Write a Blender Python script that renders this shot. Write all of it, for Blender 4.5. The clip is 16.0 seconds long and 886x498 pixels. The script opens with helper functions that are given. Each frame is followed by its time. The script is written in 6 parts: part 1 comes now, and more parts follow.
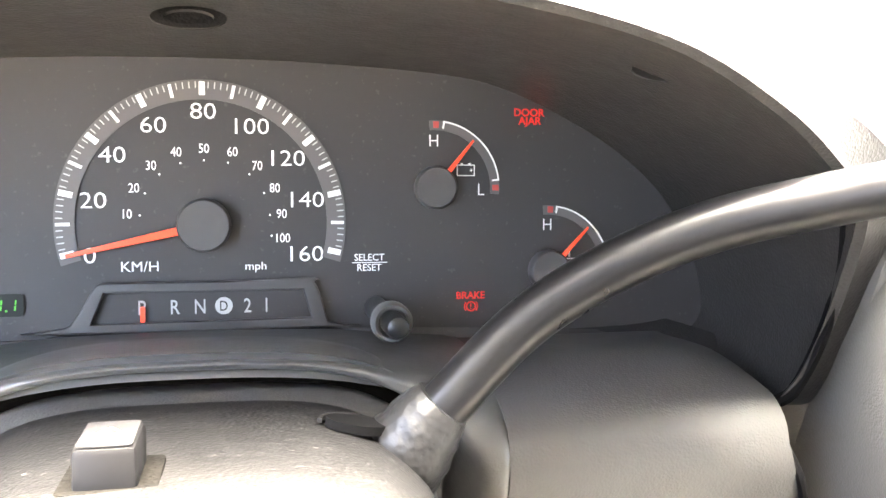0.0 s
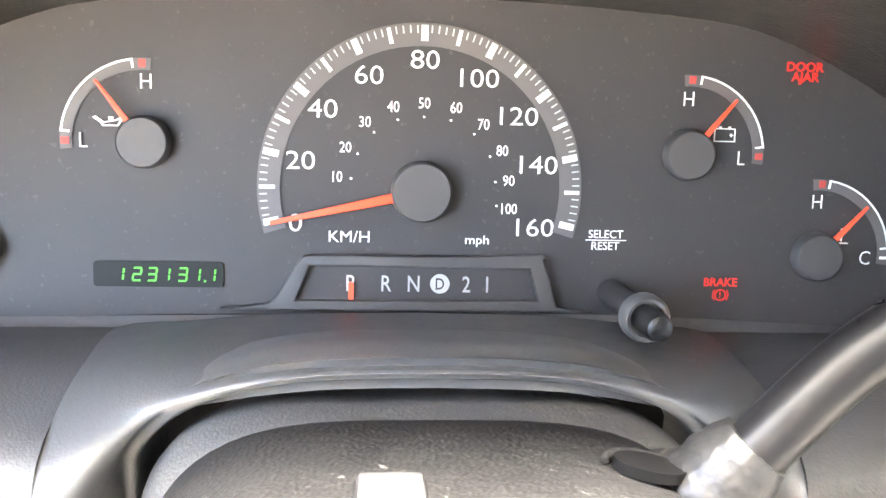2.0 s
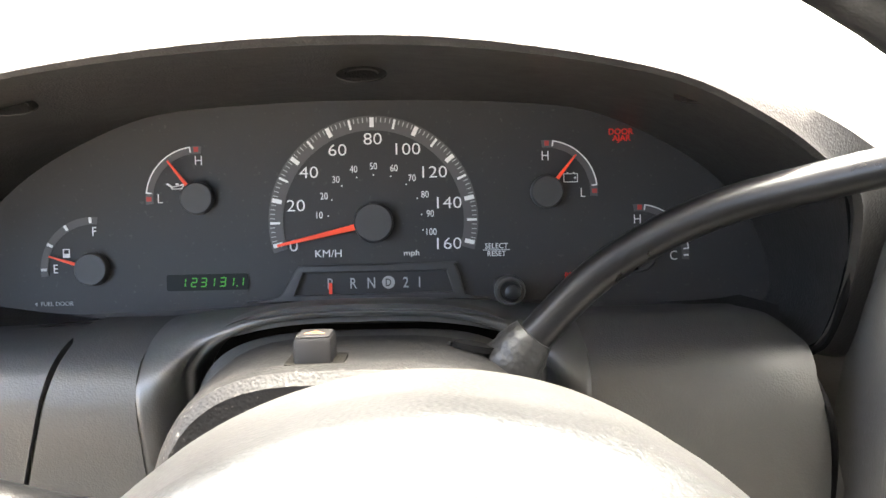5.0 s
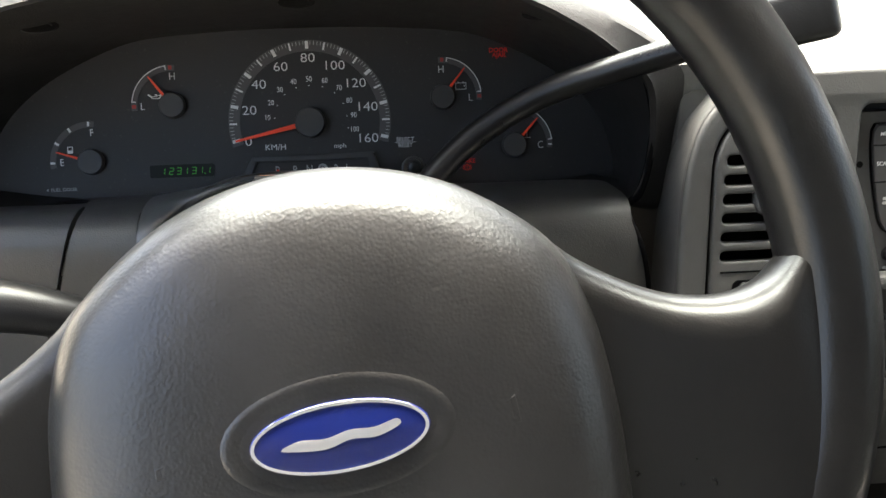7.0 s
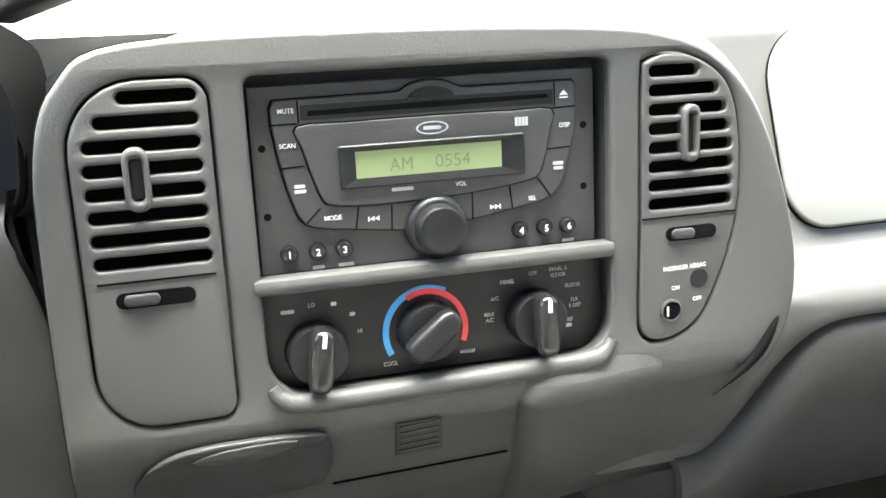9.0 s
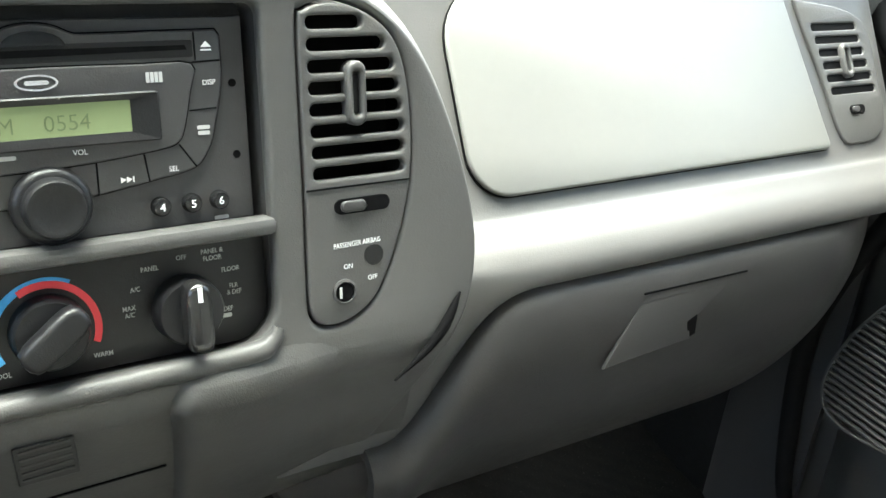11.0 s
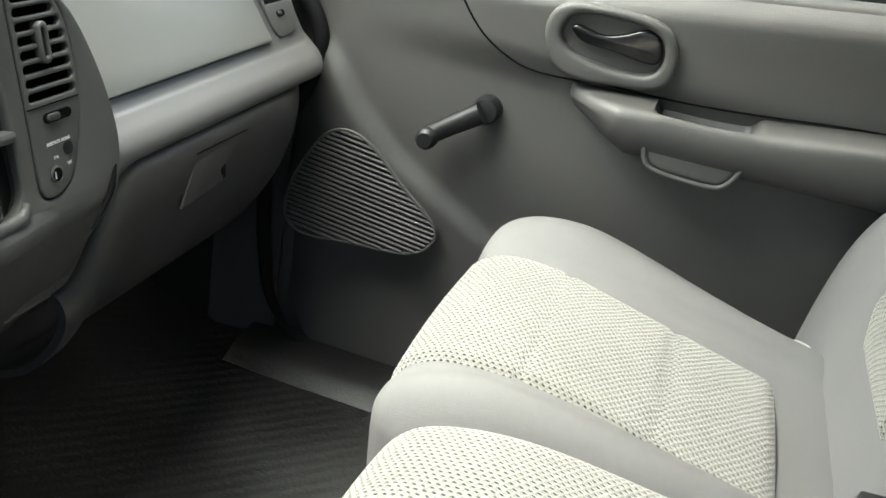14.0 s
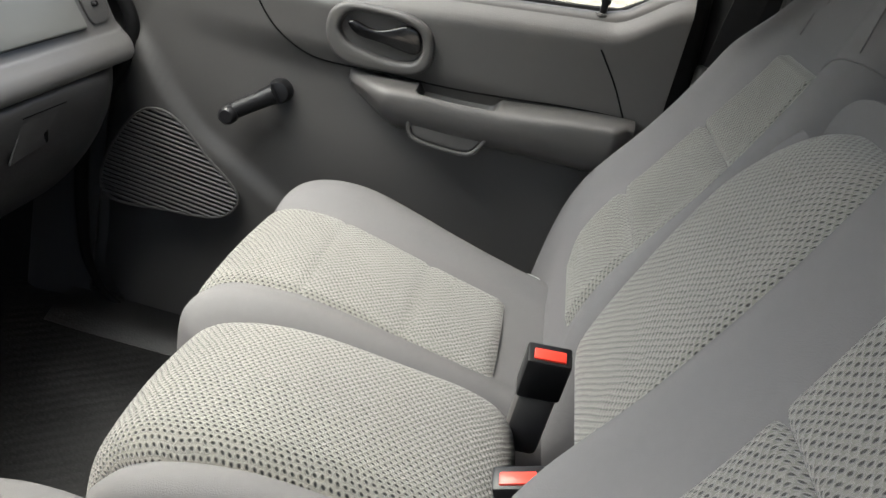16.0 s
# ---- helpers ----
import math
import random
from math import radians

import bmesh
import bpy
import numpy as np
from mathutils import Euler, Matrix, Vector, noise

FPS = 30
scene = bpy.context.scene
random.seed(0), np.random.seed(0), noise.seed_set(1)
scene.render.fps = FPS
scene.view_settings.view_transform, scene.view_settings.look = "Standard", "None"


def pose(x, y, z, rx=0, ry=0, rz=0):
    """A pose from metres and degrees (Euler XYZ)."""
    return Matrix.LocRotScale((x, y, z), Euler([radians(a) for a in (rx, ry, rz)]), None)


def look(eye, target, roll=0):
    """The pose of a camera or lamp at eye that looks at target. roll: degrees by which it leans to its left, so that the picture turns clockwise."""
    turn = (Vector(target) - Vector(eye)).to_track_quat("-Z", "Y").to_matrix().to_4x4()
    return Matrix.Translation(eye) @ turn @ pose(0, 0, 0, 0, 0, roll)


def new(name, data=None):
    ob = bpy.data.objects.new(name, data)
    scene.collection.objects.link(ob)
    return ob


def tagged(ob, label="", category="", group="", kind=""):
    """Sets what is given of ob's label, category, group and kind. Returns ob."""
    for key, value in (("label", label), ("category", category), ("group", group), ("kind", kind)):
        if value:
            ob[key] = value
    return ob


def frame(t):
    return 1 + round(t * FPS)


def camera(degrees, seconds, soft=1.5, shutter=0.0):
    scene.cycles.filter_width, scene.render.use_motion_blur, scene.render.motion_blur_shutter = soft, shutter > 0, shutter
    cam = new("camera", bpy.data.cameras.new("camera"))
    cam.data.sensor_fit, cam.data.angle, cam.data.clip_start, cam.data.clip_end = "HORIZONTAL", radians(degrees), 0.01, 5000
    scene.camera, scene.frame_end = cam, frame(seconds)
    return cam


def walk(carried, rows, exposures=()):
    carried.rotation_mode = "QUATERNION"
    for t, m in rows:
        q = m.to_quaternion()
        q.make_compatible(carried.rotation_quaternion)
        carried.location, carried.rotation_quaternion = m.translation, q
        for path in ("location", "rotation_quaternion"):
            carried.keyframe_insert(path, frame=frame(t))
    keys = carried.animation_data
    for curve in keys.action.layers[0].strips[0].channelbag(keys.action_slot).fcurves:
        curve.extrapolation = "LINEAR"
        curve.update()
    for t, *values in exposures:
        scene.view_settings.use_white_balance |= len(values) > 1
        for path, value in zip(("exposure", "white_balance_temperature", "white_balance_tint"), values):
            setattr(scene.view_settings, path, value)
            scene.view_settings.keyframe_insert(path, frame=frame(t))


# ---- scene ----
cam = camera(50.5, 16.0)
PATH = [
    (0, (-0.385, -0.201, 0.905), (0.03, 1.521, -0.024), 5.6),
    (0.5, (-0.394, -0.158, 0.893), (0.014, 1.534, -0.092), 7.5),
    (1, (-0.417, -0.146, 0.892), (-0.129, 1.526, -0.168), 7.2),
    (1.5, (-0.419, -0.145, 0.891), (-0.291, 1.531, -0.192), 3.5),
    (2, (-0.418, -0.145, 0.891), (-0.252, 1.534, -0.181), 3.9),
    (2.5, (-0.411, -0.148, 0.891), (-0.227, 1.536, -0.172), 4.8),
    (3, (-0.384, -0.156, 0.886), (-0.164, 1.542, -0.147), 4.3),
    (3.5, (-0.375, -0.188, 0.9), (-0.175, 1.532, -0.101), 4.4),
    (4, (-0.384, -0.233, 0.921), (-0.267, 1.518, -0.038), 3.9),
    (4.2, (-0.382, -0.25, 0.928), (-0.277, 1.511, -0.016), 2.7),
    (6.3, (-0.376, -0.414, 0.953), (-0.351, 1.403, 0.118), -2.2),
    (6.5, (-0.379, -0.431, 0.958), (-0.321, 1.366, 0.082), -1.5),
    (7, (-0.366, -0.471, 0.962), (-0.204, 1.283, 0.016), -0.1),
    (7.5, (-0.332, -0.489, 0.962), (-0.051, 1.266, 0.044), 0.7),
    (8, (-0.253, -0.489, 0.942), (0.154, 1.271, 0.084), 1.1),
    (8.2, (-0.216, -0.485, 0.927), (0.24, 1.274, 0.09), 0.8),
    (10.3, (-0.086, -0.401, 0.884), (0.602, 1.291, 0.071), 4.0),
    (10.5, (-0.081, -0.407, 0.879), (0.74, 1.229, 0.073), 5.0),
    (11, (-0.069, -0.41, 0.871), (0.974, 1.082, 0.043), 6.1),
    (11.5, (-0.06, -0.411, 0.871), (1.099, 0.985, 0.03), 5.9),
    (12, (-0.063, -0.418, 0.878), (1.271, 0.832, 0.066), 5.0),
    (12.5, (-0.121, -0.444, 0.897), (1.444, 0.502, 0.086), 7.9),
    (13, (-0.232, -0.489, 0.926), (1.434, 0.228, 0.083), 8.7),
    (13.5, (-0.333, -0.502, 0.939), (1.347, 0.149, 0.072), 8.4),
    (14, (-0.435, -0.484, 0.957), (1.327, -0.063, 0.109), 11.0),
    (14.5, (-0.498, -0.475, 0.971), (1.317, -0.342, 0.141), 14.5),
    (15, (-0.547, -0.478, 0.985), (1.281, -0.628, 0.187), 16.4),
    (15.5, (-0.596, -0.513, 0.997), (1.242, -0.79, 0.257), 17.6),
    (16, (-0.667, -0.589, 0.996), (1.183, -0.516, 0.24), 14.4),
]
EXPOSURES = [(0.0, 6.7, 7300, 12), (0.5, 7.15, 7300, 12), (1.0, 7.15, 7300, 12), (4.2, 6.95, 7200, 12), (4.8, 5.7, 7100, 10), (5.5, 4.3, 6950, 8), (6.3, 3.65, 6800, 6), (7.0, 3.65, 6700, 6), (7.6, 3.85, 6700, 6), (8.2, 4.8, 6500, 6), (10.3, 4.9, 6350, 2), (10.6, 4.75, 6350, 1), (11.0, 4.35, 6400, -1), (12.0, 4.2, 6450, -3), (13.5, 3.42, 6420, -2), (15.0, 2.46, 6380, 6), (16.0, 2.45, 6380, 8)]
walk(cam, [(t, look(eye, target, roll)) for t, eye, target, roll in PATH], EXPOSURES)

# ---- world and light ----
world = bpy.data.worlds.new("sky")
scene.world = world
world.use_nodes = True
wn = world.node_tree.nodes
sky = wn.new("ShaderNodeTexSky")
sky.sky_type = "NISHITA"
sky.sun_disc = False
sky.sun_elevation = radians(63)
sky.sun_rotation = radians(6)
sky.air_density, sky.dust_density = 1.0, 8.0
world.node_tree.links.new(sky.outputs[0], wn["Background"].inputs[0])
wn["Background"].inputs[1].default_value = 0.115
sun = new("sun", bpy.data.lights.new("sun", "SUN"))
sun.data.energy, sun.data.angle, sun.data.color = 2.9, radians(70), (1.0, 0.98, 0.95)
sun.matrix_world = look((-0.5, 2.3, 5.0), (0, 0, 0))


# ---- helpers of this scene ----
def hold(ob, parent):
    ob.parent = parent
    base, up = parent.matrix_basis.copy(), parent
    while up.parent is not None:
        base = up.parent.matrix_basis @ up.matrix_parent_inverse @ base
        up = up.parent
    ob.matrix_parent_inverse = base.inverted()
    return ob


def thing(name, at, label, category, group="", kind=""):
    ob = new(name)
    ob.empty_display_size = 0.02
    ob.matrix_basis = Matrix.Translation(at)
    return tagged(ob, label, category, group, kind)


def finish(me, name, material, parent=None, label="", smooth=True, angle=40):
    me.materials.clear()
    me.materials.append(material)
    ob = new(name, me)
    if parent is not None:
        hold(ob, parent)
    if label:
        tagged(ob, label)
    for p in me.polygons:
        p.use_smooth = smooth
    if smooth:
        me.set_sharp_from_angle(angle=radians(angle))
    return ob


def part(name, bm, material, parent=None, label="", smooth=True, angle=40):
    me = bpy.data.meshes.new(name)
    bmesh.ops.recalc_face_normals(bm, faces=bm.faces)
    bm.to_mesh(me)
    bm.free()
    return finish(me, name, material, parent, label, smooth, angle)


def spline(points, steps=6, closed=False):
    """Catmull-Rom through points of any dimension."""
    pts = [np.array(p, float) for p in points]
    n = len(pts)
    out = []
    for i in range(n if closed else n - 1):
        p0 = pts[(i - 1) % n] if closed or i > 0 else 2 * pts[0] - pts[1]
        p1, p2 = pts[i], pts[(i + 1) % n]
        p3 = pts[(i + 2) % n] if closed or i + 2 < n else 2 * pts[-1] - pts[-2]
        for k in range(steps):
            s = k / steps
            out.append(0.5 * (2 * p1 + (p2 - p0) * s + (2 * p0 - 5 * p1 + 4 * p2 - p3) * s * s + (3 * p1 - p0 - 3 * p2 + p3) * s ** 3))
    if not closed:
        out.append(pts[-1])
    return [tuple(p) for p in out]


def loft(rings, closed=True, cap_start=False, cap_end=False):
    """A surface through rings of equal length; its UV is in metres along and across."""
    bm = bmesh.new()
    uv = bm.loops.layers.uv.new("UVMap")
    rows = [[bm.verts.new(p) for p in ring] for ring in rings]
    n = len(rows[0])
    arr = np.array(rings, float)
    du = np.cumsum(np.r_[0, np.linalg.norm(np.diff(arr.mean(1), axis=0), axis=1)]) if len(arr) > 1 else [0]
    mid = arr[len(arr) // 2]
    dv = np.cumsum(np.r_[0, np.linalg.norm(np.diff(np.r_[mid, mid[:1]], axis=0), axis=1)])
    for a in range(len(rows) - 1):
        for b in range(n if closed else n - 1):
            c = (b + 1) % n
            f = bm.faces.new((rows[a][b], rows[a][c], rows[a + 1][c], rows[a + 1][b]))
            for lp, q in zip(f.loops, ((dv[b], du[a]), (dv[b + 1], du[a]), (dv[b + 1], du[a + 1]), (dv[b], du[a + 1]))):
                lp[uv].uv = q
    if cap_start:
        bm.faces.new(rows[0][::-1])
    if cap_end:
        bm.faces.new(rows[-1])
    return bm


def sheet(rows, thick, toward):
    """A padded or moulded sheet: the grid is its visible side, facing the point toward, with the given thickness behind."""
    arr = np.array(rows, float)
    n = np.cross(np.gradient(arr, axis=0), np.gradient(arr, axis=1))
    n /= np.linalg.norm(n, axis=2, keepdims=True) + 1e-12
    if (n * (np.array(toward) - arr)).sum() < 0:
        n = -n
    back = arr - n * thick
    bm = loft(arr.tolist(), False)
    a, b = arr.shape[:2]
    bm.verts.ensure_lookup_table()
    front = [[bm.verts[i * b + j] for j in range(b)] for i in range(a)]
    rear = [[bm.verts.new(back[i][j]) for j in range(b)] for i in range(a)]
    for i in range(a - 1):
        for j in range(b - 1):
            bm.faces.new((rear[i][j], rear[i + 1][j], rear[i + 1][j + 1], rear[i][j + 1]))
    for i in range(a - 1):
        for j in (0, b - 1):
            bm.faces.new((front[i][j], front[i + 1][j], rear[i + 1][j], rear[i][j]))
    for j in range(b - 1):
        for i in (0, a - 1):
            bm.faces.new((front[i][j], front[i][j + 1], rear[i][j + 1], rear[i][j]))
    return bm


EYES = (-0.3, -0.5, 1.0)


def plate(outline, thick, bevel=0.0, holes=(), m=None, res=2):
    """A flat plate in the u, v plane with holes, its front at +thick along the normal, edges rounded by bevel."""
    cu = bpy.data.curves.new("plate", "CURVE")
    cu.dimensions, cu.fill_mode = "2D", "BOTH"
    cu.extrude, cu.bevel_depth, cu.bevel_resolution = max(thick / 2 - bevel, 0.0001), bevel, res
    cu.offset = -bevel
    for loop in (outline, *holes):
        sp = cu.splines.new("POLY")
        sp.points.add(len(loop) - 1)
        sp.use_cyclic_u = True
        for p, q in zip(sp.points, loop):
            p.co = (q[0], q[1], 0, 1)
    tmp = bpy.data.objects.new("plate", cu)
    me = bpy.data.meshes.new_from_object(tmp)
    bpy.data.objects.remove(tmp)
    bpy.data.curves.remove(cu)
    bm = bmesh.new()
    bm.from_mesh(me)
    bpy.data.meshes.remove(me)
    bmesh.ops.remove_doubles(bm, verts=bm.verts, dist=1e-6)
    bmesh.ops.translate(bm, verts=bm.verts, vec=(0, 0, thick / 2))
    if m is not None:
        bmesh.ops.transform(bm, matrix=m, verts=bm.verts)
    return bm


def rrect(u0, v0, u1, v1, r, n=5):
    """A rounded rectangle; r may be four radii: lower left, lower right, upper right, upper left."""
    rs = r if isinstance(r, (tuple, list)) else (r,) * 4
    out = []
    for (cu, cv, a0), q in zip(((u0, v0, 180), (u1, v0, 270), (u1, v1, 0), (u0, v1, 90)), rs):
        ox, oy = (cu + q if cu == u0 else cu - q), (cv + q if cv == v0 else cv - q)
        for k in range(n + 1):
            a = radians(a0 + 90 * k / n)
            out.append((ox + q * math.cos(a), oy + q * math.sin(a)))
    return out


def ellipse(cu, cv, ru, rv, n=36):
    return [(cu + ru * math.cos(2 * math.pi * k / n), cv + rv * math.sin(2 * math.pi * k / n)) for k in range(n)]


def arc_band(cu, cv, r0, r1, a0, a1, n=24):
    angles = [radians(a0 + (a1 - a0) * k / n) for k in range(n + 1)]
    return [(cu + r1 * math.cos(a), cv + r1 * math.sin(a)) for a in angles] + [(cu + r0 * math.cos(a), cv + r0 * math.sin(a)) for a in angles[::-1]]


def box(size, m, bevel=0.0, seg=2):
    bm = bmesh.new()
    bmesh.ops.create_cube(bm, size=1)
    bmesh.ops.scale(bm, vec=size, verts=bm.verts)
    if bevel:
        bmesh.ops.bevel(bm, geom=bm.edges[:], offset=bevel, segments=seg, affect="EDGES", profile=0.5)
    bmesh.ops.transform(bm, matrix=m, verts=bm.verts)
    return bm


def turned(profile, m, n=32):
    """A turned body: profile rows of radius and height along the local z."""
    rings = [[(r * math.cos(2 * math.pi * k / n), r * math.sin(2 * math.pi * k / n), h) for k in range(n)] for r, h in profile]
    bm = loft(rings, True, True, True)
    bmesh.ops.transform(bm, matrix=m, verts=bm.verts)
    return bm


def tube(path, radius, n=14, squash=1.0):
    """A tube along a path; radius a number or one for each point."""
    pts = [Vector(p) for p in path]
    rings = []
    side = None
    for i, p in enumerate(pts):
        d = (pts[min(i + 1, len(pts) - 1)] - pts[max(i - 1, 0)]).normalized()
        if side is None:
            side = d.cross(Vector((0, 0, 1)) if abs(d.z) < 0.9 else Vector((1, 0, 0))).normalized()
        side = (side - d * side.dot(d)).normalized()
        up = side.cross(d)
        r = radius[i] if isinstance(radius, (list, tuple)) else radius
        rings.append([tuple(p + side * (r * math.cos(2 * math.pi * k / n)) + up * (r * squash * math.sin(2 * math.pi * k / n))) for k in range(n)])
    return loft(rings, True, True, True)


def text_mesh(words, height, m, width=1.0, depth=0.0002, bold=0.0, slant=0.0):
    """Letters of a capital height, centred on the pose m."""
    cu = bpy.data.curves.new("text", "FONT")
    cu.body, cu.align_x, cu.align_y, cu.size = words, "CENTER", "CENTER", 1.0
    cu.extrude, cu.offset, cu.shear, cu.resolution_u = 0.01, bold, slant, 3
    tmp = bpy.data.objects.new("text", cu)
    me = bpy.data.meshes.new_from_object(tmp)
    bpy.data.objects.remove(tmp)
    bpy.data.curves.remove(cu)
    bm = bmesh.new()
    bm.from_mesh(me)
    bpy.data.meshes.remove(me)
    bmesh.ops.remove_doubles(bm, verts=bm.verts, dist=1e-5)
    xs, ys = [v.co.x for v in bm.verts], [v.co.y for v in bm.verts]
    mid = Vector(((min(xs) + max(xs)) / 2, (min(ys) + max(ys)) / 2, 0))
    bmesh.ops.translate(bm, verts=bm.verts, vec=-mid)
    s = height / 0.72
    bmesh.ops.scale(bm, vec=(s * width, s, depth / 0.02), verts=bm.verts)
    bmesh.ops.transform(bm, matrix=m, verts=bm.verts)
    return bm


def frame_of(origin, u, v):
    u, v = Vector(u).normalized(), Vector(v).normalized()
    n = u.cross(v)
    return Matrix(((u.x, v.x, n.x, origin[0]), (u.y, v.y, n.y, origin[1]), (u.z, v.z, n.z, origin[2]), (0, 0, 0, 1)))


def lift(u, v, n=0.0, turn=0.0):
    return Matrix.Translation((u, v, n)) @ Matrix.Rotation(radians(turn), 4, "Z")


# ---- materials ----
def material(name, colour, rough=0.5, metal=0.0, spread=0.06, grain=0.0, grain_size=900.0, patch=6.0, dust=0.0, coat=0.0, emit=None, power=0.0, spec=0.5):
    """A surface with uneven colour and gloss at two sizes and, with grain, a pebbled relief."""
    mt = bpy.data.materials.new(name)
    mt.use_nodes = True
    nt = mt.node_tree
    nd, ln = nt.nodes, nt.links
    bs = nd["Principled BSDF"]
    bs.inputs["Metallic"].default_value = metal
    bs.inputs["Coat Weight"].default_value = coat
    bs.inputs["Specular IOR Level"].default_value = spec
    co = nd.new("ShaderNodeTexCoord")
    big = nd.new("ShaderNodeTexNoise")
    big.inputs["Scale"].default_value, big.inputs["Detail"].default_value = patch, 5
    small = nd.new("ShaderNodeTexNoise")
    small.inputs["Scale"].default_value, small.inputs["Detail"].default_value = patch * 22, 3
    ln.new(co.outputs["Object"], big.inputs["Vector"])
    ln.new(co.outputs["Object"], small.inputs["Vector"])
    mix = nd.new("ShaderNodeMath")
    mix.operation = "MULTIPLY_ADD"
    mix.inputs[1].default_value = 0.4
    ln.new(small.outputs[0], mix.inputs[0])
    ln.new(big.outputs[0], mix.inputs[2])
    rng = nd.new("ShaderNodeMapRange")
    rng.inputs[1].default_value, rng.inputs[2].default_value = 0.45, 0.95
    rng.inputs[3].default_value, rng.inputs[4].default_value = 1 - spread, 1 + spread
    ln.new(mix.outputs[0], rng.inputs[0])
    mul = nd.new("ShaderNodeVectorMath")
    mul.operation = "SCALE"
    mul.inputs[0].default_value = colour
    ln.new(rng.outputs[0], mul.inputs["Scale"])
    last = mul.outputs[0]
    if dust:
        speck = nd.new("ShaderNodeTexNoise")
        speck.inputs["Scale"].default_value, speck.inputs["Detail"].default_value = 480, 2
        ln.new(co.outputs["Object"], speck.inputs["Vector"])
        cut = nd.new("ShaderNodeMapRange")
        cut.inputs[1].default_value, cut.inputs[2].default_value, cut.inputs[4].default_value = 0.66, 0.74, dust
        ln.new(speck.outputs[0], cut.inputs[0])
        mx = nd.new("ShaderNodeMix")
        mx.data_type = "RGBA"
        mx.inputs[7].default_value = (0.42, 0.4, 0.37, 1)
        ln.new(cut.outputs[0], mx.inputs[0])
        ln.new(last, mx.inputs[6])
        last = mx.outputs[2]
    ln.new(last, bs.inputs["Base Color"])
    rr = nd.new("ShaderNodeMapRange")
    rr.inputs[1].default_value, rr.inputs[2].default_value = 0.45, 0.95
    rr.inputs[3].default_value, rr.inputs[4].default_value = max(rough - 0.07, 0.02), min(rough + 0.07, 1)
    ln.new(mix.outputs[0], rr.inputs[0])
    ln.new(rr.outputs[0], bs.inputs["Roughness"])
    if grain:
        vo = nd.new("ShaderNodeTexVoronoi")
        vo.feature = "SMOOTH_F1"
        vo.inputs["Scale"].default_value = grain_size
        wob = nd.new("ShaderNodeTexNoise")
        wob.inputs["Scale"].default_value, wob.inputs["Detail"].default_value = grain_size * 0.35, 3
        ln.new(co.outputs["Object"], vo.inputs["Vector"])
        ln.new(co.outputs["Object"], wob.inputs["Vector"])
        add = nd.new("ShaderNodeMath")
        add.operation = "ADD"
        ln.new(vo.outputs[0], add.inputs[0])
        ln.new(wob.outputs[0], add.inputs[1])
        bp = nd.new("ShaderNodeBump")
        bp.inputs["Strength"].default_value, bp.inputs["Distance"].default_value = grain, 0.0006
        ln.new(add.outputs[0], bp.inputs["Height"])
        ln.new(bp.outputs[0], bs.inputs["Normal"])
    if emit:
        bs.inputs["Emission Color"].default_value = (*emit, 1)
        bs.inputs["Emission Strength"].default_value = power
    return mt


